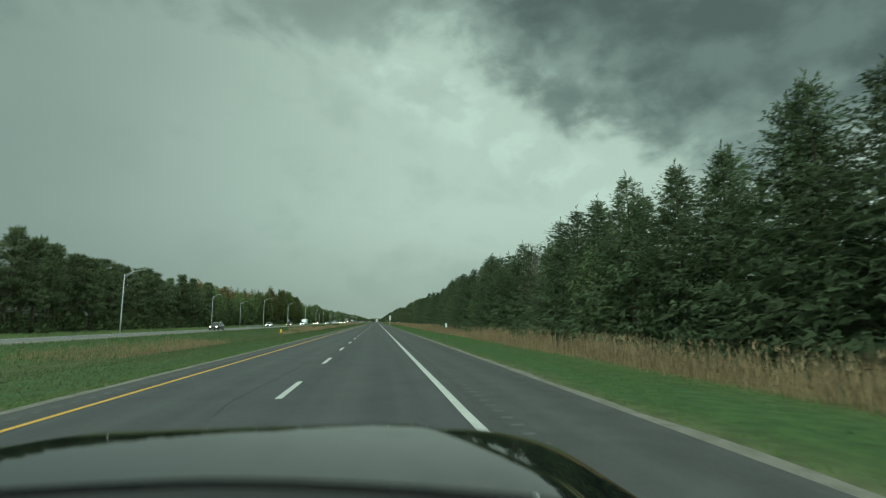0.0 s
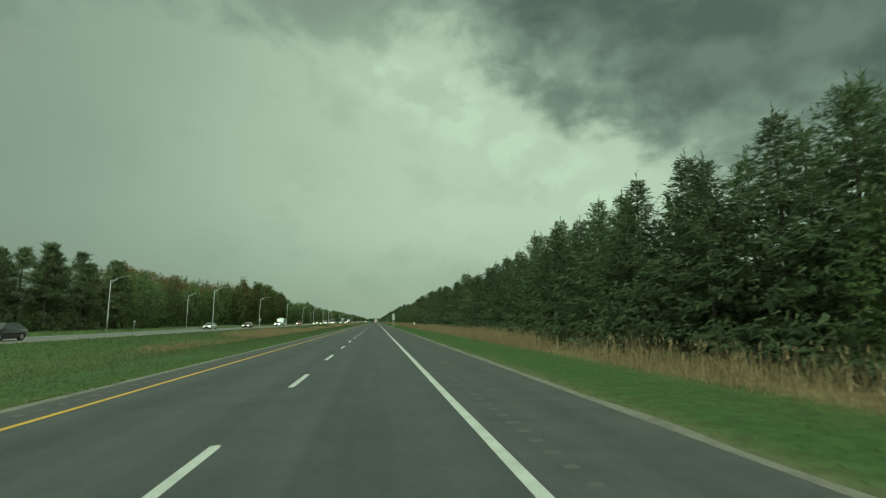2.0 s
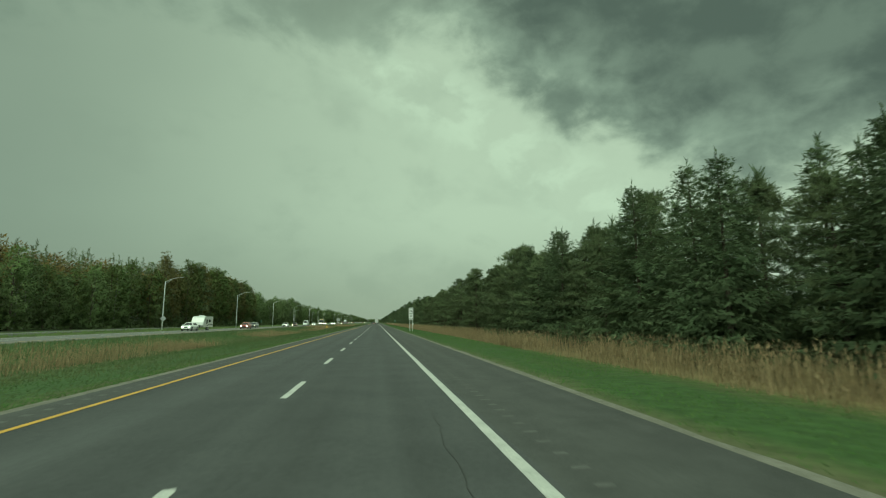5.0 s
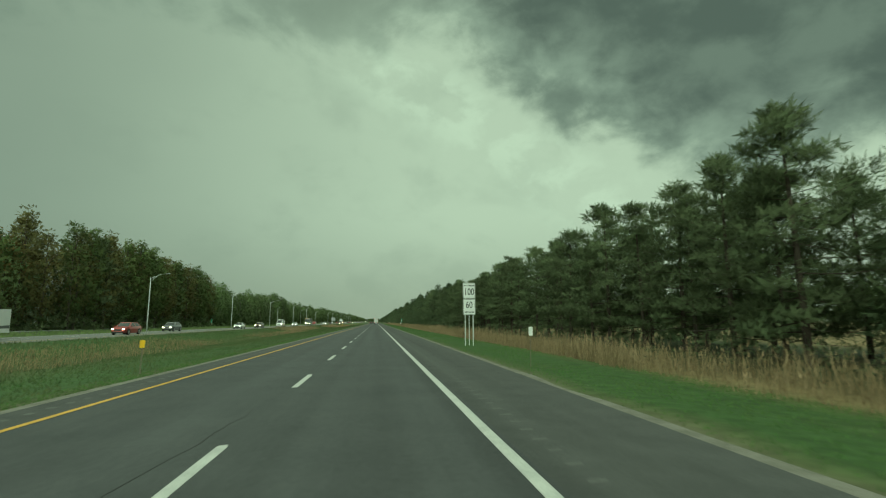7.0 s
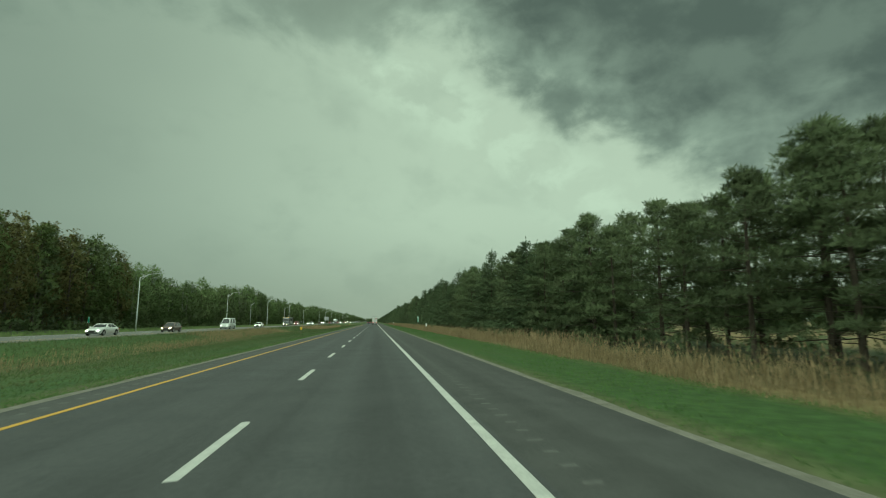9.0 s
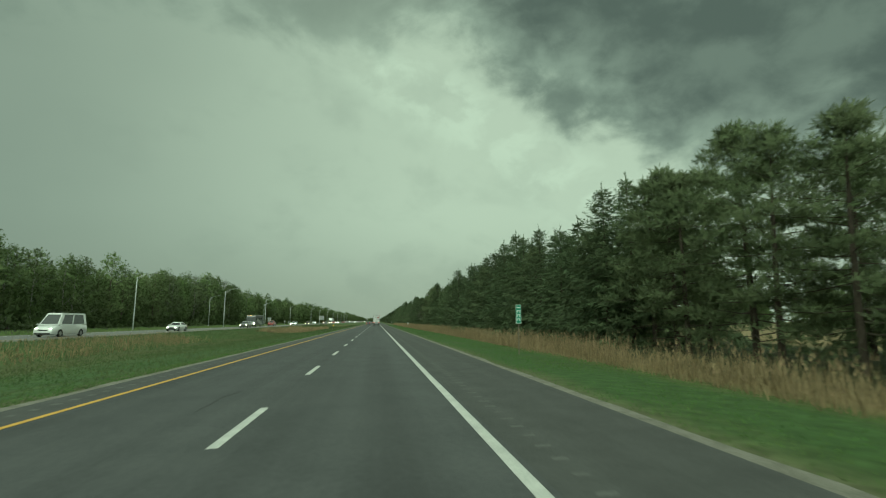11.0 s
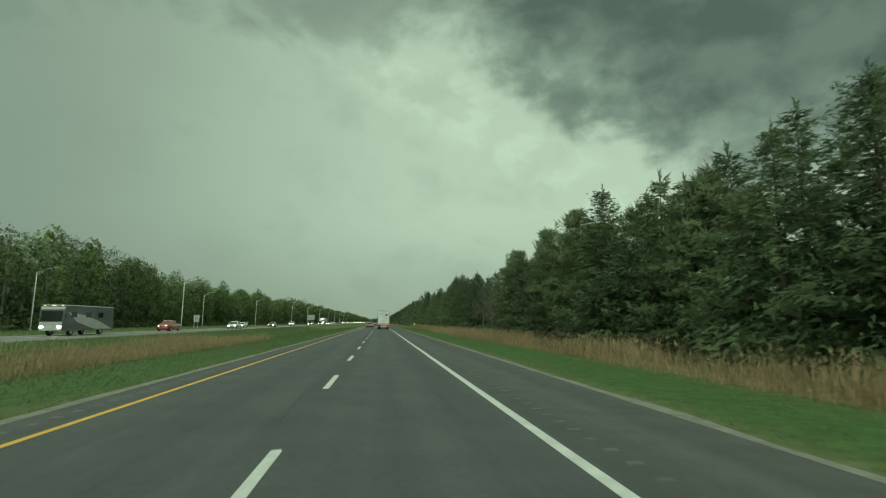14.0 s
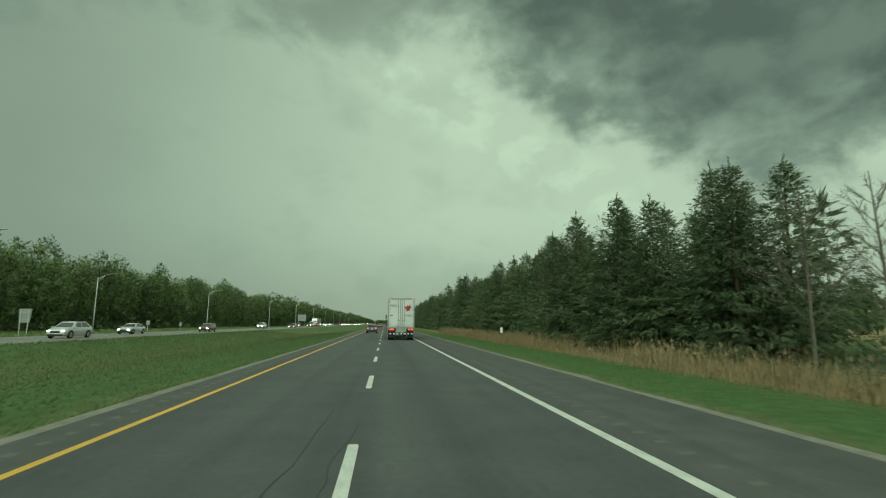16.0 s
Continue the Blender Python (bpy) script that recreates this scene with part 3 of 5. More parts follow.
def trunk_shape(rng, h, r):
    s = Shape()
    s.tube([(0, 0, -0.15), (0, 0, 0.1), (0.02 * h * rng.uniform(-1, 1), 0.01 * h, 0.45 * h), (0, 0, 0.96 * h)], [r * 1.5, r, r * 0.62, r * 0.08], 8)
    for k in range(14):
        az, z = 2.4 * k, h * (0.06 + 0.055 * k)
        ln = 0.17 * h * (1 - z / h)
        s.tube([(0, 0, z), (ln * math.cos(az), ln * math.sin(az), z - 0.12 * ln)], [r * 0.22, r * 0.07], 4)
    return s


def spruce(seed, h, radius, rich, mat=None):
    rng = np.random.default_rng(seed)
    return mesh_of("trunk", trunk_shape(rng, h, 0.014 * h), BARK), mesh_fast("crown", *pack(spruce_crown(rng, h, radius, *rich), mat or SPRUCE))


def pack(crown, mat):
    v, f, n = crown
    return v, f, mat, n


def pine(seed, h, radius, first, rich, mat=None, widest=0.42):
    """A pine: uneven level branches that fork, each fork ending in flat upturned tufts, and a rounded top."""
    rng = np.random.default_rng(seed)
    count, forks, per, size = rich
    s = Shape()
    lean = rng.uniform(-0.035, 0.035, 2) * h
    def at(u):
        return np.array([lean[0] * u * u, lean[1] * u * u, u * h])
    r0 = 0.0135 * h
    s.tube([tuple(at(u)) for u in (-0.01, 0.02, 0.25, 0.5, 0.75, 0.97)], [r0 * k for k in (1.5, 1.1, 0.92, 0.72, 0.42, 0.08)], 7)
    C, S, A = [], [], []
    for k in range(count):
        u = 0.10 + 0.86 * (k + rng.uniform(0, 1)) / count
        az = 2.39996 * k + rng.uniform(-0.6, 0.6)
        full = (1 - abs(u - widest) / (1 - widest)) if u > widest else 1.0 - 0.35 * (widest - u) / widest
        ln = radius * max(0.10, full) ** 0.78 * rng.uniform(0.55, 1.15)
        out = np.array([math.cos(az), math.sin(az), 0])
        tang = np.array([-math.sin(az), math.cos(az), 0])
        rise = -0.12 + 0.85 * max(0.0, u - 0.35) + rng.uniform(-0.12, 0.16)
        a = at(u)
        bare = u < first
        b, c = a + out * ln * 0.55 + [0, 0, rise * ln * 0.5], a + out * ln + [0, 0, rise * ln + 0.06 * ln]
        rb = r0 * (0.28 - 0.17 * u)
        s.tube([tuple(a), tuple(b), tuple(c)], [rb, rb * 0.6, rb * 0.2], 3)
        if bare and rng.random() < 0.8:
            continue
        for t in rng.uniform(0.28 if u < 0.75 else 0.1, 1.0, forks) ** 0.75:
            e = a + (b - a) * min(1, t / 0.55) if t < 0.55 else b + (c - b) * (t - 0.55) / 0.45
            g = e + tang * rng.normal(0, 0.26) * ln * (1.15 - 0.5 * t) + out * rng.normal(0, 0.05) * ln + np.array([0, 0, rng.uniform(-0.05, 0.22)])
            C.append(g)
            S.append((0.042 * h + 0.05) * rng.uniform(0.75, 1.3))
            A.append(out * 0.8 + np.array([0, 0, 0.25]))
    for q in range(5):
        C.append(at(0.93 + 0.012 * q) + np.append(rng.normal(0, 0.12, 2), 0))
        S.append(0.035 * h)
        A.append(np.array([0, 0, 0.8]))
    crown = tufts(rng, np.array(C), np.array(S), per, size, 0.5, 0.55, (0.32, 0.52), 0, np.array(A))
    return mesh_of("trunk", s, BARK), mesh_fast("crown", *pack(crown, mat or PINE))


def ovate(seed, h, radius, foot, rich, mat, bark, limbs=9):
    """A tall tree with a closed, egg-shaped crown of rounded leaf clumps over a forked trunk."""
    rng = np.random.default_rng(seed)
    count, per, size = rich
    s = Shape()
    lean = rng.uniform(-0.02, 0.02, 2) * h
    s.tube([(lean[0] * u * u, lean[1] * u * u, u * h) for u in (-0.01, 0.02, 0.3, 0.6, 0.93)], [0.011 * h * k for k in (1.5, 1.1, 0.85, 0.5, 0.1)], 7)
    mid, tall = (1 + foot) / 2 * h, (1 - foot) / 2 * h
    C, S, A = [], [], []
    lobe = rng.uniform(0, 6.28, 3)
    for k in range(count):
        w = 1 - 2 * (k + 0.5) / count
        az = 2.39996 * k + rng.uniform(-0.4, 0.4)
        rr = math.sqrt(1 - w * w) * (1 - 0.25 * w) * (1 + 0.2 * math.sin(2 * az + lobe[0] + 3 * w) + 0.16 * math.sin(3 * az + lobe[1])) * (rng.uniform(0.55, 1.05) ** 0.6)
        o = np.array([math.cos(az) * rr * radius, math.sin(az) * rr * radius, w * tall * rng.uniform(0.86, 1.04)])
        C.append(o + [0, 0, mid])
        S.append(radius * rng.uniform(0.26, 0.46))
        A.append(unit(o / [radius, radius, tall]) * 0.9)
        if k % max(1, count // limbs) == 0:
            s.tube([(0, 0, max(0.1 * h, mid + o[2] - 0.16 * h)), (o[0] * 0.5, o[1] * 0.5, mid + o[2] - 0.05 * h), tuple(C[-1])], [0.0045 * h, 0.003 * h, 0.001 * h], 4)
    crown = tufts(rng, np.array(C), np.array(S), per, size, 0.85, 0.2, (0.7, 1.0), 2, np.array(A))
    return mesh_of("trunk", s, bark), mesh_fast("crown", *pack(crown, mat))


def bare_tree(seed, h):
    """A leafless tree: limbs that fork twice into fine twigs."""
    rng = np.random.default_rng(seed)
    s, t = Shape(), Shape()
    lean = rng.uniform(-0.05, 0.05, 2) * h
    s.tube([(0, 0, -0.1), (lean[0] * 0.3, lean[1] * 0.3, 0.35 * h), (lean[0], lean[1], 0.93 * h)], [0.011 * h, 0.008 * h, 0.002 * h], 7)
    for k in range(22):
        u = 0.2 + 0.72 * k / 22
        az = 2.4 * k + rng.uniform(-0.4, 0.4)
        a = Vector((lean[0] * u, lean[1] * u, u * 0.93 * h))
        ln = 0.38 * h * (1.05 - 0.8 * u) * rng.uniform(0.7, 1.2)
        d = Vector((math.cos(az), math.sin(az), rng.uniform(0.7, 1.2))).normalized()
        b, c = a + d * ln * 0.5, a + d * ln + Vector((0, 0, 0.12 * ln))
        s.tube([a, b, c], [0.0032 * h * (1.2 - u), 0.0018 * h, 0.0008 * h], 5)
        for q in range(9):
            w = 0.25 + 0.75 * q / 11
            e = a.lerp(b, w * 2) if w < 0.5 else b.lerp(c, w * 2 - 1)
            g = (d + Vector(rng.uniform(-0.7, 0.7, 3)) + Vector((0, 0, 0.25))).normalized() * ln * rng.uniform(0.2, 0.42)
            t.tube([e, e + g * 0.55 + Vector((0, 0, 0.03)), e + g], [0.0012 * h, 0.0008 * h, 0.0004 * h], 3)
            for _ in range(4):
                g2 = (g.normalized() + Vector(rng.uniform(-0.6, 0.6, 3))).normalized() * g.length * 0.7
                e2 = e + g * rng.uniform(0.4, 0.9)
                t.tube([e2, e2 + g2], [0.0007 * h, 0.0003 * h], 3)
    return mesh_of("trunk", s, TWIG), mesh_of("crown", t, TWIG)


FULL, MID = (190, 38, 0.47, 0.02, 11), (100, 22, 0.72, 0.02, 7)
OPEN = ((222, 303), (338, 357))


def is_open(y):
    """Stretches where the right wood is thin and the sky shows between the pines."""
    return any(a < y < b for a, b in OPEN)



def left_height(y):
    return float(np.interp(y, [70, 110, 160, 205, 235, 275, 300, 340, 365, 385, 405, 440, 470, 510, 530, 580, 620, 800], [1.12, 1.02, 0.94, 0.9, 0.98, 1.12, 1.24, 1.31, 1.31, 1.22, 1.06, 0.95, 0.97, 1.1, 1.18, 0.95, 0.98, 1.0]))


def left_x(y):
    """The edge of the left wood, which steps back behind the ramp."""
    return float(np.interp(y, [60, 190, 206, 290, 310, 480, 500, 600, 630], [-57.5, -57.5, -66, -66, -58.5, -58.5, -62, -60, -58]))


def forest():
    rng = random.Random(11)
    right_sp = [spruce(20 + k, 10.5, 4.0 + 0.35 * (k % 3), FULL) for k in range(6)]
    right_pi = [pine(40 + k, 9.8, 3.2, 0.14, (46, 7, 19, 0.38)) for k in range(5)]
    open_pi = [pine(130 + k, 10.0, 3.2, 0.16 + 0.035 * k, (44, 7, 18, 0.38), None, 0.5) for k in range(5)]
    mid_sp = [spruce(60 + k, 10.5, 4.3, MID) for k in range(3)]
    mid_pi = [pine(70 + k, 9.6, 3.5, 0.15, (34, 6, 11, 0.62)) for k in range(3)]
    left_pi = [pine(80 + k, 15.5, 3.0, 0.26, (40, 6, 13, 0.76), PINE, 0.58) for k in range(5)]
    left_ru = [ovate(90 + k, 15.5, 2.3, 0.12, (70, 30, 0.38), OLIVE_NEEDLE, BARK) for k in range(3)]
    left_um = [ovate(95 + k, 15.5, 2.2, 0.12, (70, 30, 0.38), UMBER, BARK) for k in range(2)]
    left_br = [ovate(100 + k, 14.5, 3.0 + 0.3 * (k % 2), 0.05, (64, 30, 0.38), LEAF, BARK_PALE if k % 2 else BARK) for k in range(5)]
    left_gr = [ovate(110, 14.5, 2.4, 0.1, (50, 26, 0.40), LEAF_GREY, BARK_PALE)]

    def plant(kind, meshes, x, y, scale, stretch, spin, name, label, group):
        key = (kind, meshes.index(rng.choice(meshes)))
        m = pose(x, y, ground_z(x) - 0.05, 0, 0, spin) @ Matrix.Diagonal((scale, scale, scale * stretch, 1))
        t, c = meshes[key[1]]
        root = thing(name, label, "tree", group, m)
        part("trunk", t, None, root)
        part("crown", c, None, root)

    # right-hand wood: spruces, then open pines between 200 and 360 m, then spruces again
    def right_kind(y):
        if 195 < y < 300:
            return 0.85
        if 300 <= y < 365:
            return 0.45
        if 90 < y < 195:
            return 0.22
        if 425 < y < 492:
            return 0.6 if y < 462 else 0.85
        if 500 < y < 575:
            return 0.0 if y < 540 else 0.2
        return 0.0 if y < 90 else 0.10

    def right_height(y):
        return float(np.interp(y, [0, 24, 36, 75, 100, 115, 130, 185, 205, 222, 240, 285, 300, 330, 380, 410, 430, 455, 475, 490, 508, 530, 800],
                               [1.0, 1.08, 0.98, 1.06, 0.99, 0.97, 0.92, 0.94, 1.05, 0.98, 0.91, 0.92, 0.96, 1.0, 1.05, 1.07, 1.06, 1.06, 1.10, 1.0, 0.98, 1.06, 1.0]))

    SPL, PIL = "dark green spruce dense to the ground at the wood's edge", "green pine with tiered branches at the wood's edge"
    for row, (x0, step, y_from, y_to) in enumerate(((18.2, 3.0, -2, 485), (21.6, 3.6, 0, 484), (17.8, 3.2, 505, 760), (21.2, 4.0, 505, 740))):
        y = y_from
        near = row == 0
        near_to = 585 if row == 2 else 545 if row == 3 else -99
        while y < y_to:
            yy = y + rng.uniform(-1.0, 1.0)
            near = row == 0 or yy < near_to
            if 38.6 < yy < 44.0:
                y += step
                continue
            if is_open(yy) and row == 1 and rng.random() < 0.15:
                y += step
                continue
            if is_open(yy):
                plant("o%d" % row, open_pi, x0 + rng.uniform(-0.9, 1.3), yy, right_height(yy) * rng.uniform(0.84, 1.07), 1.0, rng.uniform(0, 360), "pine_tree", "open pine with bare lower branches at the wood's edge", "pines of the right wood")
            elif rng.random() < right_kind(yy):
                plant("p%d" % row, right_pi if near else mid_pi, x0 + rng.uniform(-0.9, 1.3), yy, right_height(yy) * rng.uniform(0.84, 1.07), rng.uniform(0.92, 1.03), rng.uniform(0, 360), "pine_tree", PIL, "pines of the right wood")
            else:
                plant("s%d" % row, right_sp if near else mid_sp, x0 + rng.uniform(-0.9, 1.3), yy, (1.0 if near else 1.05) * right_height(yy) * rng.uniform(0.90, 1.08), rng.uniform(0.92, 1.03), rng.uniform(0, 360), "spruce_tree", SPL, "spruces of the right wood")
            y += step * rng.uniform(0.75, 1.25)
    # a few leafless and young trees at the wood's edge
    bt = [bare_tree(200 + k, 9.5) for k in range(3)]
    for k, (x, y, s) in enumerate(((18.2, 501.2, 0.86), (20.3, 499.6, 0.92), (18.4, 496.0, 0.86), (19.5, 530.5, 1.12), (23.0, 492.5, 1.0), (17.2, 531.5, 0.9))):
        root = thing("bare_tree", "leafless grey tree with fine upright twigs", "tree", "bare trees", pose(x, y, ground_z(x) - 0.05, 0, 0, 70 * k) @ Matrix.Scale(s, 4))
        part("trunk", bt[k % 3][0], None, root)
        part("crown", bt[k % 3][1], None, root)
    budding = [ovate(210 + k, 10.0, 1.9, 0.22, (60, 26, 0.13), LEAF_GREY, TWIG, 40) for k in range(2)]
    for x, y, s in ((19.0, 41.0, 1.0), (21.4, 43.2, 1.06)):
        plant("b", budding, x, y, s, 1.0, 30 * y, "budding_tree", "grey budding tree with fine twigs among dark spruces", "young trees")
    for x, y, s in ((16.3, 20.5, 0.42), (16.4, 62.0, 0.36), (16.2, 530.0, 0.36), (16.8, 137.0, 0.33)):
        plant("y", left_br, x, y, s, 1.0, 40, "young_tree", "young fresh-green broadleaf tree before the dark spruces", "young trees")

    # left-hand wood
    def left_kind(y):
        if y < 175:
            return "pine"
        if y < 212:
            return "broad"
        if y < 300:
            return rng.choice(("rust", "rust", "broad", "broad", "broad"))
        if y < 396:
            return rng.choice(("rust", "rust", "rust", "umber", "umber", "pine"))
        return "grey" if (505 < y < 560 and rng.random() < 0.3) or 474 < y < 484 else "broad"

    LAB = {"pine": ("pine_tree", left_pi, "tall dark pine in the wood beyond the far carriageway"), "rust": ("larch_tree", left_ru, "tall olive-green tree with a rounded crown beyond the far carriageway"),
           "umber": ("larch_tree", left_um, "tall tree with a brownish rounded crown beyond the far carriageway"),
           "broad": ("broadleaf_tree", left_br, "green broadleaf tree with pale limbs beyond the far carriageway"), "grey": ("birch_tree", left_gr, "grey-green budding tree beyond the far carriageway")}
    y = 55.0
    while y < 745:
        k = left_kind(y)
        nm, ms, lab = LAB[k]
        x = left_x(y) + rng.uniform(-2.2, 1.2)
        plant("l" + k, ms, x, y, left_height(y) * (0.1 - 0.9 * left_x(y) / 58) * (0.82 if 206 < y < 296 else 1.0) * (rng.uniform(0.80, 1.12) if k in ("broad", "grey") else rng.uniform(0.88, 1.05)), rng.uniform(0.95, 1.06), rng.uniform(0, 360), nm, lab, "trees of the left wood")
        y += 3.1 * rng.uniform(0.7, 1.3)


def joined_woods(stands, seed):
    """Woods behind the front rows, too dense to count: one mesh of trunks and leafy crowns."""
    rng = np.random.default_rng(seed)
    V, F, N, k = [], [], [], 0
    for xs, ys, hs, kind, per, size in stands:
        for x, y, h in zip(xs, ys, hs):
            if kind == "conifer":
                v, f, m = spruce_crown(rng, h, 0.38 * h, int(17 + 5 * per), int(3 + 2 * per), size, 0.03, 4)
            else:
                n = 18
                w = rng.uniform(-1, 1, n)
                a = rng.uniform(0, 6.283, n)
                q = np.sqrt(1 - w * w)[:, None] * np.stack([np.cos(a), np.sin(a)], 1)
                c = np.concatenate([q * 0.19 * h, (0.55 + 0.40 * w)[:, None] * h], 1)
                v, f, m = tufts(rng, c, 0.13 * h, per, size, 0.85, 0.2, (0.4, 0.65), 0, np.concatenate([q, w[:, None]], 1) * 0.9)
            tr = np.array([[0.15, 0, 0], [-0.15, 0.1, 0], [0, 0, h * 0.9], [0, -0.15, 0]])
            v = np.concatenate([v, tr]) + [x, y, ground_z(x) - 0.05]
            f = np.concatenate([f, [[len(v) - 4, len(v) - 3, len(v) - 2], [len(v) - 4, len(v) - 2, len(v) - 1]]])
            V.append(v); F.append(f + k); N.append(np.concatenate([m, np.tile([0, 0, 1.0], (4, 1))])); k += len(v)
    return np.concatenate(V), np.concatenate(F), np.concatenate(N)


def back_woods():
    rng = np.random.default_rng(3)
    def line(y0, y1, step, x0, spread, h0, h1):
        ys = np.arange(y0, y1, step)
        ys = ys + rng.uniform(-0.4, 0.4, len(ys)) * step
        if x0 > 0:
            ys = np.array([q for q in ys if not (is_open(q) and rng.random() < 0.45) and not 42 < q < 60])
        return x0 + rng.uniform(-spread, spread, len(ys)), ys, rng.uniform(h0, h1, len(ys))
    def tall(stand):
        x, y, h = stand
        shift = np.array([left_x(q) + 57.5 for q in y])
        return x + shift, y, h * np.array([left_height(q) for q in y]) * (1 - shift / 60)
    v, f, m = joined_woods([(*line(2, 484, 5.0, 26, 1.5, 9.6, 11.6), "conifer", 2.5, 1.6),
                                  (*line(512, 760, 6.0, 27, 1.5, 9, 11), "conifer", 2.5, 1.6)], 5)
    stuff("woods_behind_right", mesh_fast("woods_behind_right", v, f, SPRUCE, m), "dense dark conifers behind the front row", "woods")
    v, f, m = joined_woods([(*line(745, 1150, 5.0, 18, 1.5, 9, 11.5), "conifer", 1.5, 2.2), (*line(755, 1250, 7.0, 23, 2, 9, 11.5), "conifer", 2, 2.2),
                                  (*line(1150, 2400, 9.0, 19, 2, 9, 11.5), "conifer", 1, 3.0)], 6)
    stuff("far_woods_right", mesh_fast("far_woods_right", v, f, SPRUCE, m), "distant dark conifer wood running to the horizon", "woods")
    v, f, m = joined_woods([(*tall(line(50, 398, 3.8, -62.0, 2, 13.0, 15.2)), "conifer", 3.5, 1.4), (*tall(line(50, 398, 4.4, -68, 3, 13.5, 15.8)), "conifer", 3, 1.5)], 7)
    stuff("woods_behind_left", mesh_fast("woods_behind_left", v, f, PINE, m), "dense dark pines behind the front row", "woods")
    v, f, m = joined_woods([(*tall(line(396, 760, 3.8, -62.0, 2, 10.0, 14.4)), "leafy", 34, 0.85), (*tall(line(396, 760, 4.8, -68, 3, 13, 15)), "leafy", 24, 1.15)], 8)
    stuff("leafy_woods_behind", mesh_fast("leafy_woods_behind", v, f, LEAF, m), "dense green broadleaf wood behind the front row", "woods")
    v, f, m = joined_woods([(*line(735, 1250, 5.0, -57, 2.5, 12, 17), "leafy", 18, 1.4), (*line(745, 1250, 7.0, -64, 2.5, 13, 17), "leafy", 16, 1.6), (*line(1250, 2600, 8.0, -55, 4, 13, 18), "leafy", 14, 2.2), (rng.uniform(-60, 30, 40), rng.uniform(2600, 2700, 40), rng.uniform(12, 16, 40), "leafy", 9, 4.0)], 9)
    stuff("far_woods_left", mesh_fast("far_woods_left", v, f, LEAF, m), "distant green wood running to the horizon", "woods")
    v, f, m = joined_woods([(*line(203, 312, 2.4, -74, 2.5, 16.6, 18.8), "leafy", 46, 0.8), (*line(300, 392, 3.6, -66, 2.5, 17.6, 19.8), "leafy", 44, 0.8)], 14)
    stuff("rusty_woods_behind", mesh_fast("rusty_woods_behind", v, f, RUST, m), "rusty brown tree tops above the green wood", "woods")
    # deep inside the woods, low dark growth closes the view between the trunks
    n = 900
    c = np.stack([-74 + rng.uniform(-5, 5, n), rng.uniform(45, 800, n), rng.uniform(0.5, 7.5, n)], 1)
    extra = 620
    ym = rng.uniform(48, 400, extra)
    c = np.concatenate([c, np.stack([np.array([left_x(q) for q in ym]) - 6.0 + rng.uniform(-2.5, 2.0, extra), ym, rng.uniform(0.4, 7.5, extra)], 1)])
    v, f, m = tufts(rng, c, 2.2, 22, 1.15, 0.8, 0.2)
    stuff("inner_growth_left", mesh_fast("inner_growth_left", v, f, PINE, m), "dark growth deep inside the wood", "woods")
    n = 330
    ys = np.concatenate([rng.uniform(0, 200, 150), rng.uniform(200, 480, 110), rng.uniform(515, 800, 120)])
    ys = np.array([q for q in ys if not is_open(q)])
    c = np.stack([32 + rng.uniform(-3, 4, len(ys)), ys, rng.uniform(0.3, 5.0, len(ys))], 1)
    v, f, m = tufts(rng, c, 2.2, 16, 1.4, 0.8, 0.2)
    stuff("inner_growth_right", mesh_fast("inner_growth_right", v, f, PINE, m), "dark growth deep inside the wood", "woods")
    # shrubs under the wood's edges
    n = 1150
    ys = rng.uniform(48, 760, n)
    low = rng.random(n) ** 1.6
    c = np.stack([np.array([left_x(q) for q in ys]) + 2.6 + rng.normal(0, 0.9, n) - 3.0 * low, ys, 0.3 + 3.6 * low], 1)
    n = 900
    ys = rng.uniform(390, 770, n)
    low = rng.random(n)
    c = np.concatenate([c, np.stack([np.array([left_x(q) for q in ys]) + 2.2 + rng.normal(0, 0.8, n) - 4.5 * low, ys, 0.4 + 5.6 * low ** 1.3], 1)])
    v, f, m = tufts(rng, c, 1.35, 24, 0.66, 0.8, 0.3, (0.4, 0.6), 2)
    stuff("undergrowth_left", mesh_fast("undergrowth_left", v, f, LEAF, m), "green shrubs along the foot of the wood", "undergrowth")
    n = 520
    ys = np.concatenate([rng.uniform(-2, 506, n), rng.uniform(504, 700, 230)])
    c = np.stack([16.6 + rng.normal(0, 0.7, len(ys)), ys, rng.uniform(0.1, 0.9, len(ys))], 1)
    m = 420
    yt = np.array([rng.uniform(a, b) for a, b in ((196, 300), (300, 362)) for _ in range(m // 2)])
    c = np.concatenate([c, np.stack([19.5 + rng.uniform(-2.0, 5.5, m), yt, rng.uniform(0.2, 1.9, m)], 1)])
    m = 150
    c = np.concatenate([c, np.stack([17.5 + rng.uniform(0, 6.0, m), rng.uniform(35.5, 50, m), rng.uniform(0.2, 1.0, m) * rng.uniform(0.5, 3.2, m)], 1)])
    v, f, m = tufts(rng, c, 0.8, 40, 0.22, 0.8, 0.3)
    stuff("undergrowth_right", mesh_fast("undergrowth_right", v, f, PINE, m), "dark shrubs along the foot of the conifers", "undergrowth")
    # hedge and trees across the open field
    v, f, m = joined_woods([(88 + 7 * rng.random(260), rng.uniform(100, 780, 260), rng.uniform(5.5, 10.0, 260), "leafy", 14, 1.5)], 12)
    stuff("hedge_across_field", mesh_fast("hedge_across_field", v, f, LEAF, m), "line of green trees across the tan field", "woods")


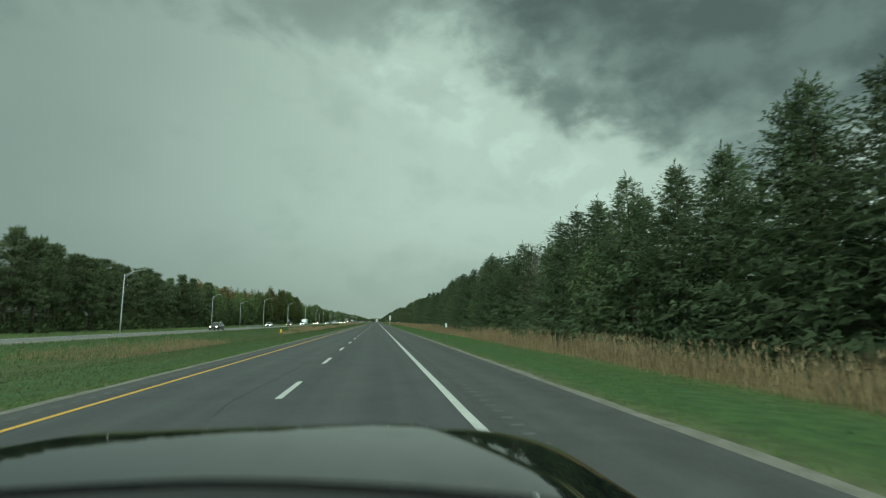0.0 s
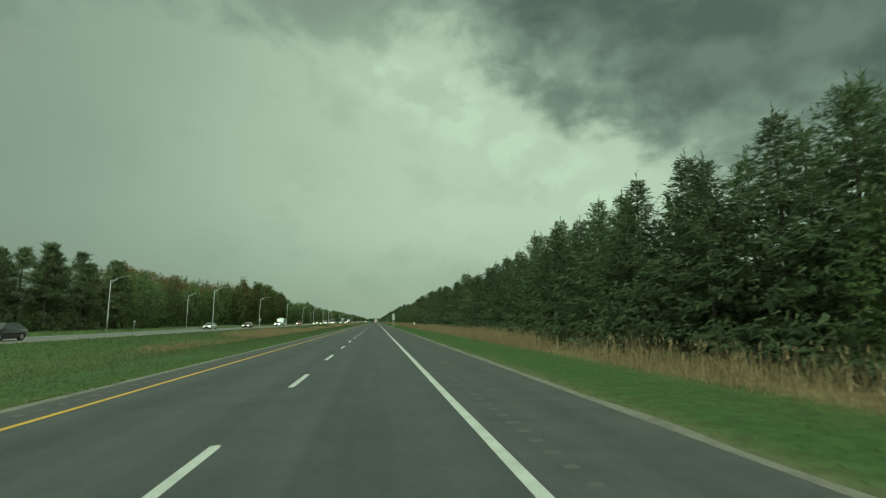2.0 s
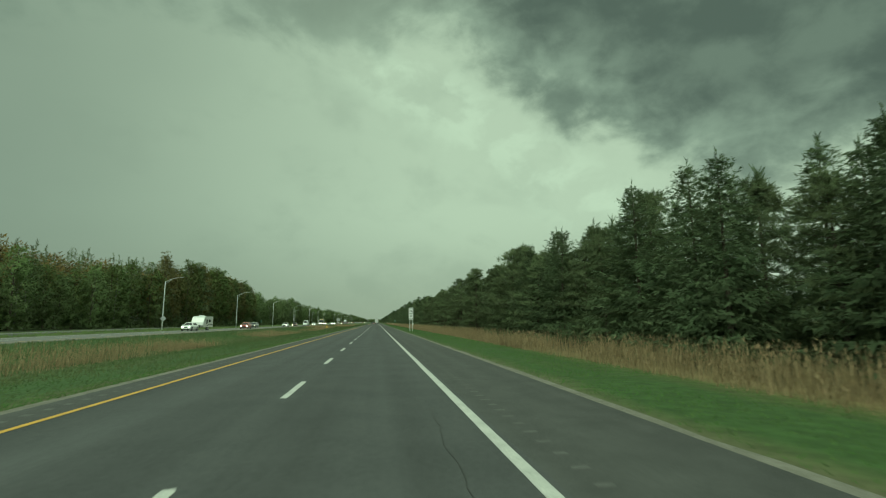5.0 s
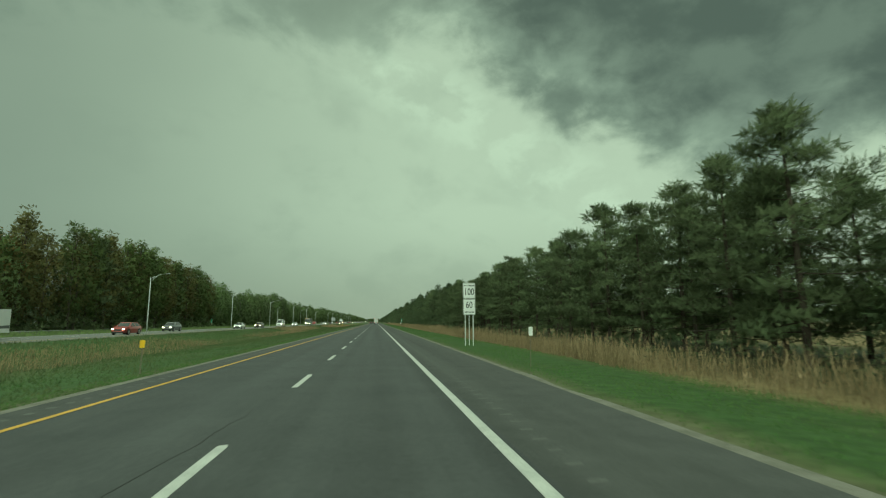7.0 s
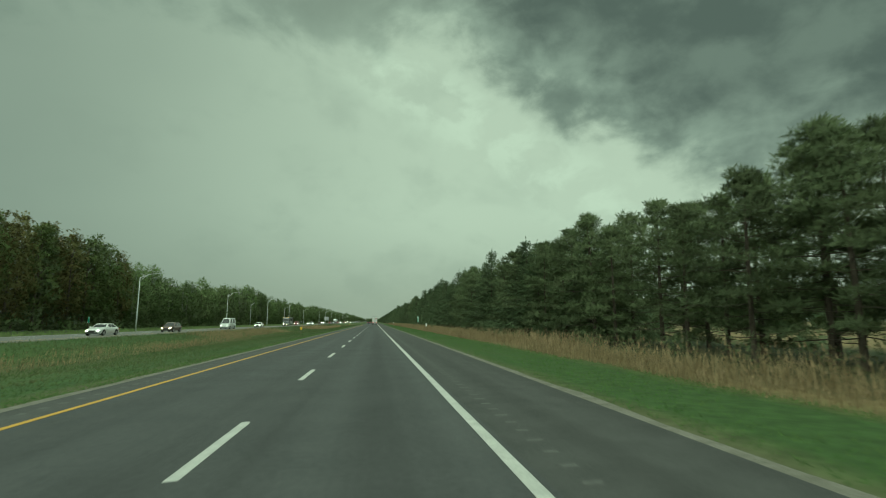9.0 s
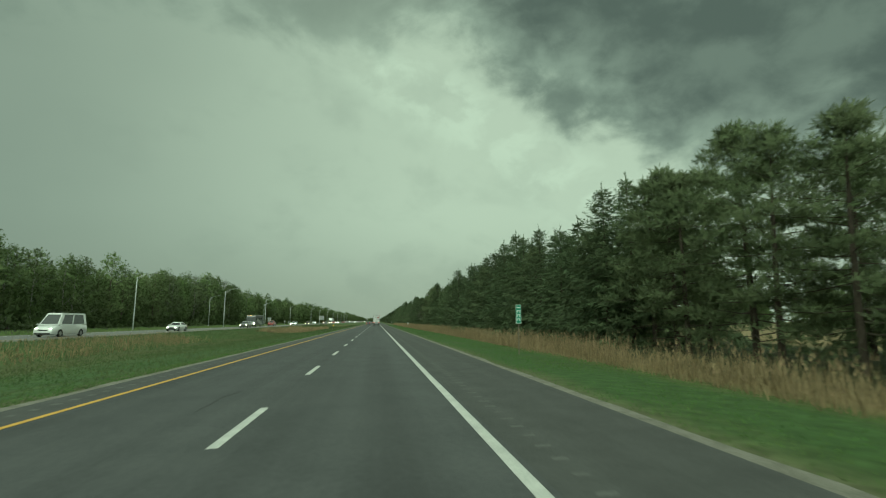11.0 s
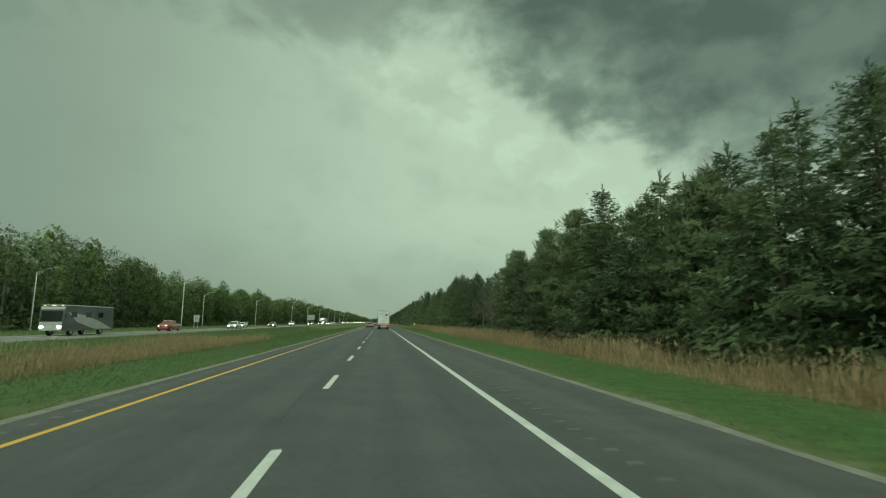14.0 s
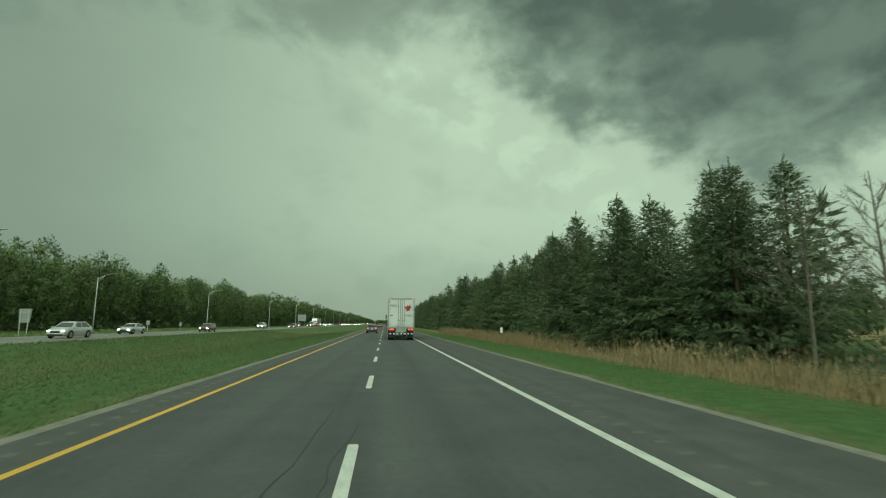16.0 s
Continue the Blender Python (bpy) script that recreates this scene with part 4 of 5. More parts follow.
def blades(n, xs, ys, zs, hgt, wid, lean, seed, turn=1):
    """Single grass blades as slim triangles."""
    rng = np.random.default_rng(seed)
    az = turn * rng.uniform(0.1, 1.35, n)
    h = hgt * rng.uniform(0.5, 1.35, n)
    w = wid * rng.uniform(0.7, 1.4, n)
    base = np.stack([xs, ys, zs - 0.02], 1)
    side = np.stack([np.cos(az), np.sin(az), np.zeros(n)], 1) * w[:, None] / 2
    tip = base + np.stack([rng.normal(0, lean, n) * h, rng.normal(0, lean, n) * h, h], 1)
    v = np.stack([base - side, base + side, tip], 1).reshape(-1, 3)
    nrm = unit(np.repeat(rng.normal(0, 0.18, (n, 3)) + [0, 0, 1.0], 3, 0))
    return v, np.arange(len(v)).reshape(-1, 3), nrm


GX, GZ = np.array([p[0] for p in PROFILE]), np.array([p[1] for p in PROFILE])


def lawn(name, v, f, m, mat, label):
    stuff(name, mesh_fast(name, v, f, mat, m), label, "grass")


def grass():
    rng = np.random.default_rng(21)
    n = 130000
    x = 6.75 + 4.9 * rng.random(n) ** 0.9
    y = rng.uniform(-9, 560, n)
    v, f, m = blades(n, x, y, np.interp(x, GX, GZ) + 0.02, 0.065, 0.022, 0.6, 1, -1)
    lawn("verge_grass", v, f, m, BLADE, "short bright green grass on the verge")
    n = 70000
    x = -4.95 - 0.9 * rng.random(n) ** 1.6
    y = rng.uniform(-6, 560, n)
    v, f, m = blades(n, x, y, np.interp(x, GX, GZ) + 0.02, 0.055, 0.026, 0.6, 2)
    lawn("median_grass", v, f, m, BLADE, "fringe of rough green grass along the median gravel")
    n = 150000
    x = -5.8 - 21 * rng.random(n) ** 1.35
    y = rng.uniform(-6, 600, n)
    far = (-5.8 - x) / 21
    v, f, m = blades(n, x, y, np.interp(x, GX, GZ) + 0.02, 0.09 + 0.12 * far, 0.028 + 0.05 * far, 0.55, 6)
    lawn("median_meadow", v, f, m, MEADOW, "uneven green and straw-coloured meadow grass in the median")
    n = 16000
    x = -38.6 - 14 * rng.random(n)
    y = rng.uniform(30, 700, n)
    v, f, m = blades(n, x, y, np.interp(x, GX, GZ) + 0.02, 0.34, 0.16, 0.4, 4)
    lawn("far_verge_grass", v, f, m, BLADE_DRY, "rough grass beyond the opposite carriageway")


def reeds(name, label, x, y, height, seed):
    """Dry reeds: a stalk, two long leaves and a feathery plume each."""
    rng = np.random.default_rng(seed)
    n = len(x)
    z = np.interp(x, GX, GZ) - 0.05
    h = height * rng.uniform(0.6, 1.15, n)
    base = np.stack([x, y, z], 1)
    lean = np.stack([rng.normal(0.02, 0.10, n) * h, rng.normal(0.06, 0.12, n) * h, h], 1)
    tip = base + lean
    az = rng.uniform(0, 6.283, n)
    side = np.stack([np.cos(az), np.sin(az), np.zeros(n)], 1)
    w = 0.009 * rng.uniform(0.8, 1.6, n)[:, None]
    V = [np.stack([base - side * w, base + side * w, tip], 1).reshape(-1, 3)]
    for k in range(2):
        u = rng.uniform(0.15, 0.6, n)[:, None]
        a = base + lean * u
        az2 = rng.uniform(0, 6.283, n)
        o = np.stack([np.cos(az2), np.sin(az2), rng.uniform(1.2, 3.4, n)], 1) * (0.17 * h * rng.uniform(0.6, 1.2, n))[:, None]
        s2 = np.stack([-np.sin(az2), np.cos(az2), np.zeros(n)], 1) * 0.012
        V.append(np.stack([a - s2, a + s2, a + o], 1).reshape(-1, 3))
    v = np.concatenate(V)
    root = thing(name, label, "reeds", kind="stuff")
    part("stalks", mesh_fast("stalks", v, np.arange(len(v)).reshape(-1, 3), REED), None, root)
    keep = rng.random(n) < 0.55
    d = unit(lean[keep] + rng.normal(0, 0.12, (keep.sum(), 3)) + [0.1, 0.1, 0])
    l = 0.18 * rng.uniform(0.5, 1.3, keep.sum())
    v, f = kites(tip[keep] - d * 0.05, d, side[keep], l, l * 0.22, 0.45)
    part("plumes", mesh_fast("plumes", v, f, PLUME), None, root, "brown feathery seed plumes")


def all_reeds():
    rng = np.random.default_rng(31)
    n = 105000
    y = rng.uniform(-8, 580, n)
    edge = np.array([11.35 + 0.9 * noise.noise((b * 0.07, 0, 0)) + 0.5 * noise.noise((b * 0.35, 5, 0)) for b in y]) - np.interp(y, [430, 480], [0, 0.9])
    x = edge + 4.0 * rng.random(n) ** 1.2
    dens = np.array([0.36 + 0.9 * noise.noise((a * 0.3, b * 0.12, 9)) for a, b in zip(x, y)]) * np.interp(y, [36, 46, 74, 88], [1, 0.35, 0.35, 1])
    k = rng.random(n) < dens
    reeds("roadside_reeds", "tall tan dry reeds between verge and wood", x[k], y[k], 1.05, 1)
    n = 30000
    y = rng.uniform(-8, 580, n)
    x = 11.0 + 4.6 * rng.random(n)
    reeds("dry_grass_under_reeds", "low tan dry grass under the reeds", x, y, 0.46, 2)
    # patches in the bottom of the median ditch
    for y0, y1, xa, xb, cnt, hh in ((22, 58, -21.5, -15, 5600, 0.6), (92, 128, -19, -15, 2400, 0.55), (128, 202, -22.5, -14.5, 14000, 0.8), (228, 268, -22.5, -15.5, 4200, 0.55), (285, 345, -20, -16, 4000, 0.55), (335, 396, -25, -18, 7000, 0.7), (432, 490, -22.5, -12.5, 17000, 0.85), (560, 640, -24, -14, 1500, 0.5)):
        y = rng.uniform(y0, y1, cnt)
        x = rng.uniform(xa, xb, cnt)
        fade = np.minimum(1, np.minimum(y - y0, y1 - y) / 6)
        dens = np.array([0.55 + 0.8 * noise.noise((a * 0.25, b * 0.1, 2)) for a, b in zip(x, y)]) * fade
        k = rng.random(cnt) < dens
        reeds("median_reeds", "patch of tan dry reeds in the median ditch", x[k], y[k], hh, int(y0))


# ---- lamps and signs ----
def lamp_model():
    root = thing("street_lamp", "galvanised steel street lamp with a curved truss arm", "street lamp", "lamps of the far carriageway")
    part("base_plate", Shape().box(0, 0, 0.06, 0.5, 0.5, 0.12, 0.03), STEEL, root)
    part("pole", Shape().tube([(0, 0, 0.05), (0, 0, 3), (0, 0, 7), (0, 0, 10.35)], [0.125, 0.11, 0.085, 0.065], 12), STEEL, root, smooth=True)
    arm = Shape()
    up = [(0.05 + 2.9 * u, 0, 10.15 + 0.95 * (1 - (1 - u) ** 2.1)) for u in (0, 0.15, 0.3, 0.5, 0.75, 1.0)]
    arm.tube(up, [0.045, 0.045, 0.042, 0.04, 0.036, 0.034], 8)
    arm.tube([(0.06, 0, 9.55), (0.5, 0, 10.05), (1.3, 0, 10.72)], 0.035, 8)
    arm.tube([(0.45, 0, 10.02), (0.45, 0, 10.38)], 0.025, 6)
    part("arm", arm, STEEL, root, smooth=True)
    head = Shape()
    head.loft([[(2.85 + a * 0.75, b * 0.13 * wd, 11.1 + c + 0.03 * a) for b, c in ((-1, 0), (-0.7, 0.07), (0.7, 0.07), (1, 0), (0.6, -0.05), (-0.6, -0.05))] for a, wd in ((0, 0.5), (0.2, 0.95), (0.7, 1.0), (1.0, 0.6))])
    part("luminaire", head, DULL_STEEL, root, "grey cobra-head luminaire")
    return root


def lamps():
    root = lamp_model()
    root.matrix_basis = pose(-42.6, 83.8, ground_z(-42.6))
    spots = [(-49.4, 154.8, 0.95), (-57.2, 218.0, 0.95), (-42.6, 195.9, 1.01), (-43.6, 256.5, 1.03), (-41.6, 306.3, 1.0), (-42.3, 365.7, 0.98), (-43.5, 428.0, 0.98), (-55.7, 509.8, 0.93), (-41.6, 478.0, 1.0), (-42.9, 538.4, 1.02), (-52.6, 580.9, 0.94),
             (-47.2, 624.1, 0.94), (-41.6, 672.0, 0.93), (-42.6, 733, 1), (-42.6, 793, 1), (-42.6, 854, 1), (-42.6, 915, 1), (-42.6, 976, 1), (-42.6, 1037, 1), (-42.6, 1098, 1)]
    for x, y, s in spots:
        copy_thing(root, pose(x, y, ground_z(x)) @ Matrix.Scale(s, 4))


def text_part(body, size, mat, parent, loc, stretch=1.0, label=""):
    """Raised lettering that faces the oncoming camera (towards -y)."""
    cu = bpy.data.curves.new("lettering", "FONT")
    cu.body, cu.size, cu.align_x, cu.align_y, cu.extrude = body, size, "CENTER", "CENTER", 0.003
    cu.offset = 0.006 * size
    tmp = bpy.data.objects.new("lettering", cu)
    me = bpy.data.meshes.new_from_object(tmp)
    bpy.data.objects.remove(tmp)
    me.name = "lettering"
    me.materials.clear()
    me.materials.append(mat)
    me.transform(pose(*loc, 90, 0, 0) @ Matrix.Diagonal((stretch, 1, 1, 1)))
    return part("lettering", me, mat, parent, label)


def plate(cx, y, cz, w, h, r=0.05, thick=0.02):
    """A sign board with rounded corners, its face towards -y."""
    o = []
    for sx, sz, a0 in ((1, 1, 0), (-1, 1, 90), (-1, -1, 180), (1, -1, 270)):
        for a in (0, 30, 60, 90):
            o.append((cx + sx * (w / 2 - r) + r * math.cos(radians(a0 + a)), cz + sz * (h / 2 - r) + r * math.sin(radians(a0 + a))))
    return Shape().prism(o, 1, y - thick / 2, y + thick / 2)


def rim_of(cx, y, cz, w, h, t):
    s = Shape()
    for a, b, c, d in ((cx, cz + h / 2, w, t), (cx, cz - h / 2, w, t), (cx - w / 2, cz, t, h - t), (cx + w / 2, cz, t, h - t)):
        s.box(a, y, b, c, 0.006, d)
    return s


def speed_sign():
    root = thing("speed_limit_sign", "white two-panel speed limit sign on three steel posts", "road sign", "", pose(8.45, 237.6, ground_z(8.45)))
    for x in (-0.28, 0.28):
        part("post", Shape().box(x, 0.05, 2.1, 0.07, 0.05, 4.3), STEEL, root)
    part("post", Shape().box(0.0, 0.07, 1.4, 0.05, 0.05, 2.8), STEEL, root)
    for z, lines, nm in ((3.84, (("MAXIMUM", 0.165, 4.19), ("100", 0.66, 3.74)), "maximum_panel"), (2.70, (("60", 0.66, 2.82), ("MINIMUM", 0.165, 2.32)), "minimum_panel")):
        p = part(nm, plate(0, 0, z, 0.88, 1.10), SIGN_WHITE, root)
        part("border", rim_of(0, -0.014, z, 0.82, 1.04, 0.02), SIGN_BLACK, p)
        for txt, size, tz in lines:
            text_part(txt, size, SIGN_BLACK, p, (0, -0.014, tz), 0.74 if size > 0.3 else 0.92)


def markers():
    y_list = (28.7, 124.2, 220.9, 319.0, 415.1, 512.6, 608.0)
    white = thing("delineator_post", "small white reflector panel on a thin verge post", "delineator", "white delineators", pose(7.55, y_list[0], ground_z(7.55)))
    part("post", Shape().box(0, 0.02, 0.60, 0.022, 0.02, 1.26, 0.004), WOOD, white)
    part("panel", plate(0, -0.01, 1.30, 0.15, 0.32, 0.03), SIGN_WHITE, white, "white reflective panel")
    yel = thing("median_marker", "small yellow reflector panel on a thin median post", "delineator", "yellow median markers", pose(-5.55, y_list[0] + 1.8, ground_z(-5.55)))
    part("post", Shape().box(0, 0.02, 0.55, 0.03, 0.03, 1.15, 0.006), WOOD, yel)
    part("panel", plate(0, -0.01, 0.98, 0.15, 0.25, 0.03), SIGN_YELLOW, yel, "yellow reflective panel")
    for k, y in enumerate(y_list[1:]):
        copy_thing(white, pose(7.6, y, ground_z(7.55), 0, 2 - k, 3 * k))
        if k in (1, 2, 3):
            copy_thing(yel, pose(-5.6, y + (1.2 if k == 3 else -0.3), ground_z(-5.55), 0, 9 if k == 3 else 1, 2 * k))
    for x, y, lab in ((9.5, 351.9, "near"), (-44.6, 354.2, "far")):
        km = thing("distance_marker", "tall narrow green distance marker sign on a steel post", "road sign", "green distance markers", pose(x, y, ground_z(x), 0, 0, -6))
        part("post", Shape().box(0, 0.04, 1.0, 0.05, 0.05, 2.1, 0.01), WOOD, km)
        b = part("panel", plate(0, 0, 2.1, 0.29, 1.0, 0.05), SIGN_GREEN, km)
        part("border", rim_of(0, -0.014, 2.1, 0.255, 0.96, 0.016), SIGN_WHITE, b)
        if lab == "near":
            bars = Shape().box(0, -0.014, 2.44, 0.17, 0.008, 0.05)
            for q in range(3):
                z = 2.24 - 0.21 * q
                for dx, dz, w, h in ((-0.06, 0, 0.03, 0.14), (0.06, 0, 0.03, 0.14), (0, 0.055, 0.09, 0.03)):
                    bars.box(dx, -0.014, z + dz, w, 0.008, h)
            part("lettering_bars", bars, SIGN_WHITE, b)


def back_signs():
    """Boards that face the oncoming traffic, seen from behind."""
    def board(x, y, z, w, h, posts, label, taper=1.0, rail=True):
        root = thing("sign_back", label, "road sign", "", pose(x, y, ground_z(x)))
        o = [(-w / 2 * taper, z - h / 2), (w / 2 * taper, z - h / 2), (w / 2, z + h / 2), (-w / 2, z + h / 2)]
        part("panel", Shape().prism(o, 1, -0.01, 0.02), DULL_STEEL, root)
        for px in posts:
            part("post", Shape().box(px, -0.06, (z + h / 2) / 2, 0.08, 0.07, z + h / 2 - 0.1), STEEL, root)
        if rail:
            for q in (-0.25, 0.25):
                part("rail", Shape().box(0, -0.035, z + q * h, w * 0.92, 0.04, 0.05), STEEL, root)
    board(-43.4, 549.0, 2.45, 1.5, 1.7, (-0.45, 0.45), "grey back of a tapered sign board on two posts", 0.8)
    board(-42.3, 579.0, 1.65, 0.6, 0.75, (0.0,), "small grey sign back on one post")
    board(-43.2, 596.0, 1.35, 0.55, 0.75, (0.0,), "small grey sign back on one post")
    board(-44.0, 760.0, 4.6, 4.2, 3.4, (-1.6, 1.6), "large grey back of a two-part board on tall posts")
    board(-51.0, 169.5, 1.7, 0.7, 0.65, (0.0,), "small grey triangular sign back on one post", 0.1, False)
    d = thing("diamond_sign", "grey diamond sign back fixed low on a lamp pole", "road sign", "", pose(-43.35, 256.2, ground_z(-43.35)))
    part("panel", Shape().prism([(0, 1.95), (0.65, 2.6), (0, 3.25), (-0.65, 2.6)], 1, -0.01, 0.01), DULL_STEEL, d)
    part("bracket", Shape().box(-0.1, 0.12, 1.4, 0.06, 0.05, 2.9), STEEL, d)

# ---- vehicles ----
# length, width, then the belt line as (place along the length, height, share of the width), the cabin (foot of windscreen, roof front, roof rear, foot of rear window), belt and roof height, wheel radius
CARS = {
    "sedan": (4.75, 1.83, [(-0.5, 0.55, 0.80), (-0.485, 0.92, 0.88), (-0.36, 1.02, 0.97), (-0.2, 0.98, 1.0), (0.2, 0.95, 1.0), (0.36, 0.86, 0.97), (0.47, 0.70, 0.86), (0.5, 0.48, 0.76)], (0.20, 0.03, -0.22, -0.40), 0.95, 1.44, 0.33),
    "suv": (4.70, 1.90, [(-0.5, 0.62, 0.86), (-0.49, 1.02, 0.92), (-0.40, 1.10, 0.98), (-0.2, 1.08, 1.0), (0.2, 1.07, 1.0), (0.36, 1.02, 0.97), (0.465, 0.84, 0.88), (0.5, 0.58, 0.78)], (0.25, 0.07, -0.30, -0.465), 1.05, 1.64, 0.37),
    "hatch": (4.35, 1.80, [(-0.5, 0.60, 0.84), (-0.49, 0.95, 0.90), (-0.40, 1.02, 0.97), (-0.2, 1.0, 1.0), (0.2, 0.97, 1.0), (0.36, 0.88, 0.97), (0.465, 0.74, 0.86), (0.5, 0.50, 0.78)], (0.24, 0.06, -0.34, -0.47), 0.97, 1.52, 0.33),
    "pickup": (5.60, 1.98, [(-0.5, 0.70, 0.92), (-0.495, 1.12, 0.95), (-0.3, 1.14, 1.0), (-0.1, 1.13, 1.0), (0.2, 1.13, 1.0), (0.36, 1.10, 0.98), (0.475, 1.0, 0.90), (0.5, 0.66, 0.84)], (0.22, 0.12, -0.12, -0.16), 1.12, 1.82, 0.40),
    "van": (5.90, 2.02, [(-0.5, 0.60, 0.92), (-0.495, 1.20, 0.96), (-0.3, 1.25, 1.0), (-0.1, 1.25, 1.0), (0.25, 1.25, 1.0), (0.38, 1.18, 0.97), (0.475, 0.95, 0.90), (0.5, 0.62, 0.82)], (0.36, 0.20, -0.485, -0.495), 1.24, 2.45, 0.36),
}


def wheel_shapes(r, w):
    t, m = Shape(), Shape()
    prof = ((-w / 2, r * 0.66), (-w / 2, r * 0.95), (-w * 0.36, r), (w * 0.36, r), (w / 2, r * 0.95), (w / 2, r * 0.66))
    t.loft([[(x, q * math.cos(a), q * math.sin(a)) for a in (6.2832 * k / 18 for k in range(18))] for x, q in prof])
    m.loft([[(x, q * math.cos(a), q * math.sin(a)) for a in (6.2832 * k / 14 for k in range(14))] for x, q in ((-w / 2 - 0.012, r * 0.15), (-w / 2 - 0.004, r * 0.62), (w / 2 + 0.004, r * 0.62), (w / 2 + 0.012, r * 0.15))])
    for k in range(5):
        a = 6.2832 * k / 5
        for sx in (-1, 1):
            m.box(sx * (w / 2 + 0.012), r * 0.36 * math.cos(a), r * 0.36 * math.sin(a), 0.02, 0.07, 0.07)
    return mesh_of("tyre", t, TYRE), mesh_of("rim", m, RIM)


def add_wheels(root, spots, r, w):
    ty, ri = wheel_shapes(r, w)
    for x, y in spots:
        t = part("wheel", ty, None, root, "black tyre")
        t.location = (x, y, r)
        part("rim", ri, None, t, "metal rim")


def rounded(me):
    """Smooth shading over the soft edges of pressed sheet metal."""
    me.shade_smooth()
    me.set_sharp_from_angle(angle=radians(48))
    return me


def car_model(kind, colour, label, lit=True, m=None, group="oncoming cars"):
    """A car with its front towards +y, standing on z = 0."""
    length, width, belt, cabin, zb, zr, wr = CARS[kind]
    root = thing({"sedan": "sedan_car", "suv": "suv_car", "hatch": "hatchback_car", "pickup": "pickup_truck", "van": "camper_van"}[kind], label, "car", group, m)
    body, hw = Shape(), width / 2
    rings = []
    for u, z, q in belt:
        y, x, lo = u * length, hw * q, 0.30 if abs(u) > 0.44 else 0.22
        rings.append([(-x * 0.90, y, lo), (-x, y, lo + 0.16), (-x, y, (lo + z) / 2 + 0.08), (-x * 0.96, y, z - 0.07), (-x * 0.86, y, z), (x * 0.86, y, z), (x * 0.96, y, z - 0.07), (x, y, (lo + z) / 2 + 0.08), (x, y, lo + 0.16), (x * 0.90, y, lo)])
    body.loft(rings)
    part("body", rounded(mesh_of("body", body, PAINTS[colour])), None, root)
    wf, rf, rb, wb = (u * length for u in cabin)
    foot, top = hw * 0.90, hw * 0.70
    corners = [[(-foot, wf, zb), (foot, wf, zb), (foot, wb, zb), (-foot, wb, zb)], [(-top, rf, zr - 0.06), (top, rf, zr - 0.06), (top, rb, zr - 0.06), (-top, rb, zr - 0.06)]]
    part("cabin", Shape().loft(corners), PAINTS[colour], root)
    lo, hi = [[Vector(q) for q in ring] for ring in corners]

    def pane(name, a, b, c2, d, u0, u1, v0=0.06, v1=0.90):
        """A glass pane on the cabin face a-b-c2-d, from u0 to u1 along it and v0 to v1 up it."""
        def at(u, v):
            return a.lerp(b, u).lerp(d.lerp(c2, u), v)
        q = [at(u0, v0), at(u1, v0), at(u1 * 0.97 + u0 * 0.03, v1), at(u0 * 0.97 + u1 * 0.03, v1)]
        nrm = (b - a).cross(d - a).normalized() * 0.008
        if nrm.dot(q[0] + q[2] - 2 * Vector((0, (wf + wb) / 2, (zb + zr) / 2))) < 0:
            nrm.negate()
        s = Shape().loft([[p - nrm for p in q], [p + nrm for p in q]])
        part(name, s, GLASS, root, "dark tinted glass")

    pane("windscreen", lo[0], lo[1], hi[1], hi[0], 0.05, 0.95)
    pane("rear_window", lo[3], lo[2], hi[2], hi[3], 0.07, 0.93)
    for i0, i1 in ((1, 2), (0, 3)):
        cut = 0.48 if kind != "pickup" else 0.6
        pane("side_window", lo[i0], lo[i1], hi[i1], hi[i0], 0.10, cut - 0.02)
        pane("side_window", lo[i0], lo[i1], hi[i1], hi[i0], cut + 0.02, 0.91)
    roof = Shape()
    roof.loft([[(-top * s, rf + e, z), (top * s, rf + e, z), (top * s, rb - e, z), (-top * s, rb - e, z)] for s, e, z in ((1.03, 0.04, zr - 0.085), (1.02, 0.02, zr - 0.03), (0.86, -0.14, zr))])
    part("roof", rounded(mesh_of("roof", roof, PAINTS[colour])), None, root)
    for sx in (-1, 1):
        part("mirror", Shape().box(sx * (hw + 0.09), wf - 0.15, zb + 0.06, 0.2, 0.12, 0.14, 0.03), PAINTS[colour], root)
        z = belt[-2][1] - 0.10
        lamp = Shape().box(sx * hw * 0.66, length * 0.468, z, hw * 0.28, 0.16, 0.10, 0.03)
        part("headlight", lamp, (HEAD_WARM if colour in ("brown", "black", "grey") else HEAD) if lit else SIGN_WHITE, root, "lit headlight" if lit else "")
        part("tail_light", Shape().box(sx * hw * 0.74, -length * 0.482, belt[1][1] - 0.13, hw * 0.32, 0.14, 0.16, 0.03), RED_DULL if lit else TAIL, root, "red tail light")
    part("grille", Shape().box(0, length * 0.494, belt[-1][1] + 0.05, hw * 0.9, 0.06, 0.2, 0.02), PLASTIC, root)
    part("bumper", Shape().box(0, length * 0.497, 0.36, hw * 1.45, 0.09, 0.16, 0.03), PLASTIC, root)
    part("rear_bumper", Shape().box(0, -length * 0.497, 0.42, hw * 1.6, 0.10, 0.20, 0.03), PLASTIC, root)
    part("number_plate", Shape().box(0, -length * 0.503, 0.72, 0.32, 0.02, 0.16), SIGN_WHITE, root, "plain plate")
    if kind == "pickup":
        part("cargo_bed", Shape().box(0, -length * 0.33, 1.14, width * 0.78, length * 0.30, 0.03), PLASTIC, root)
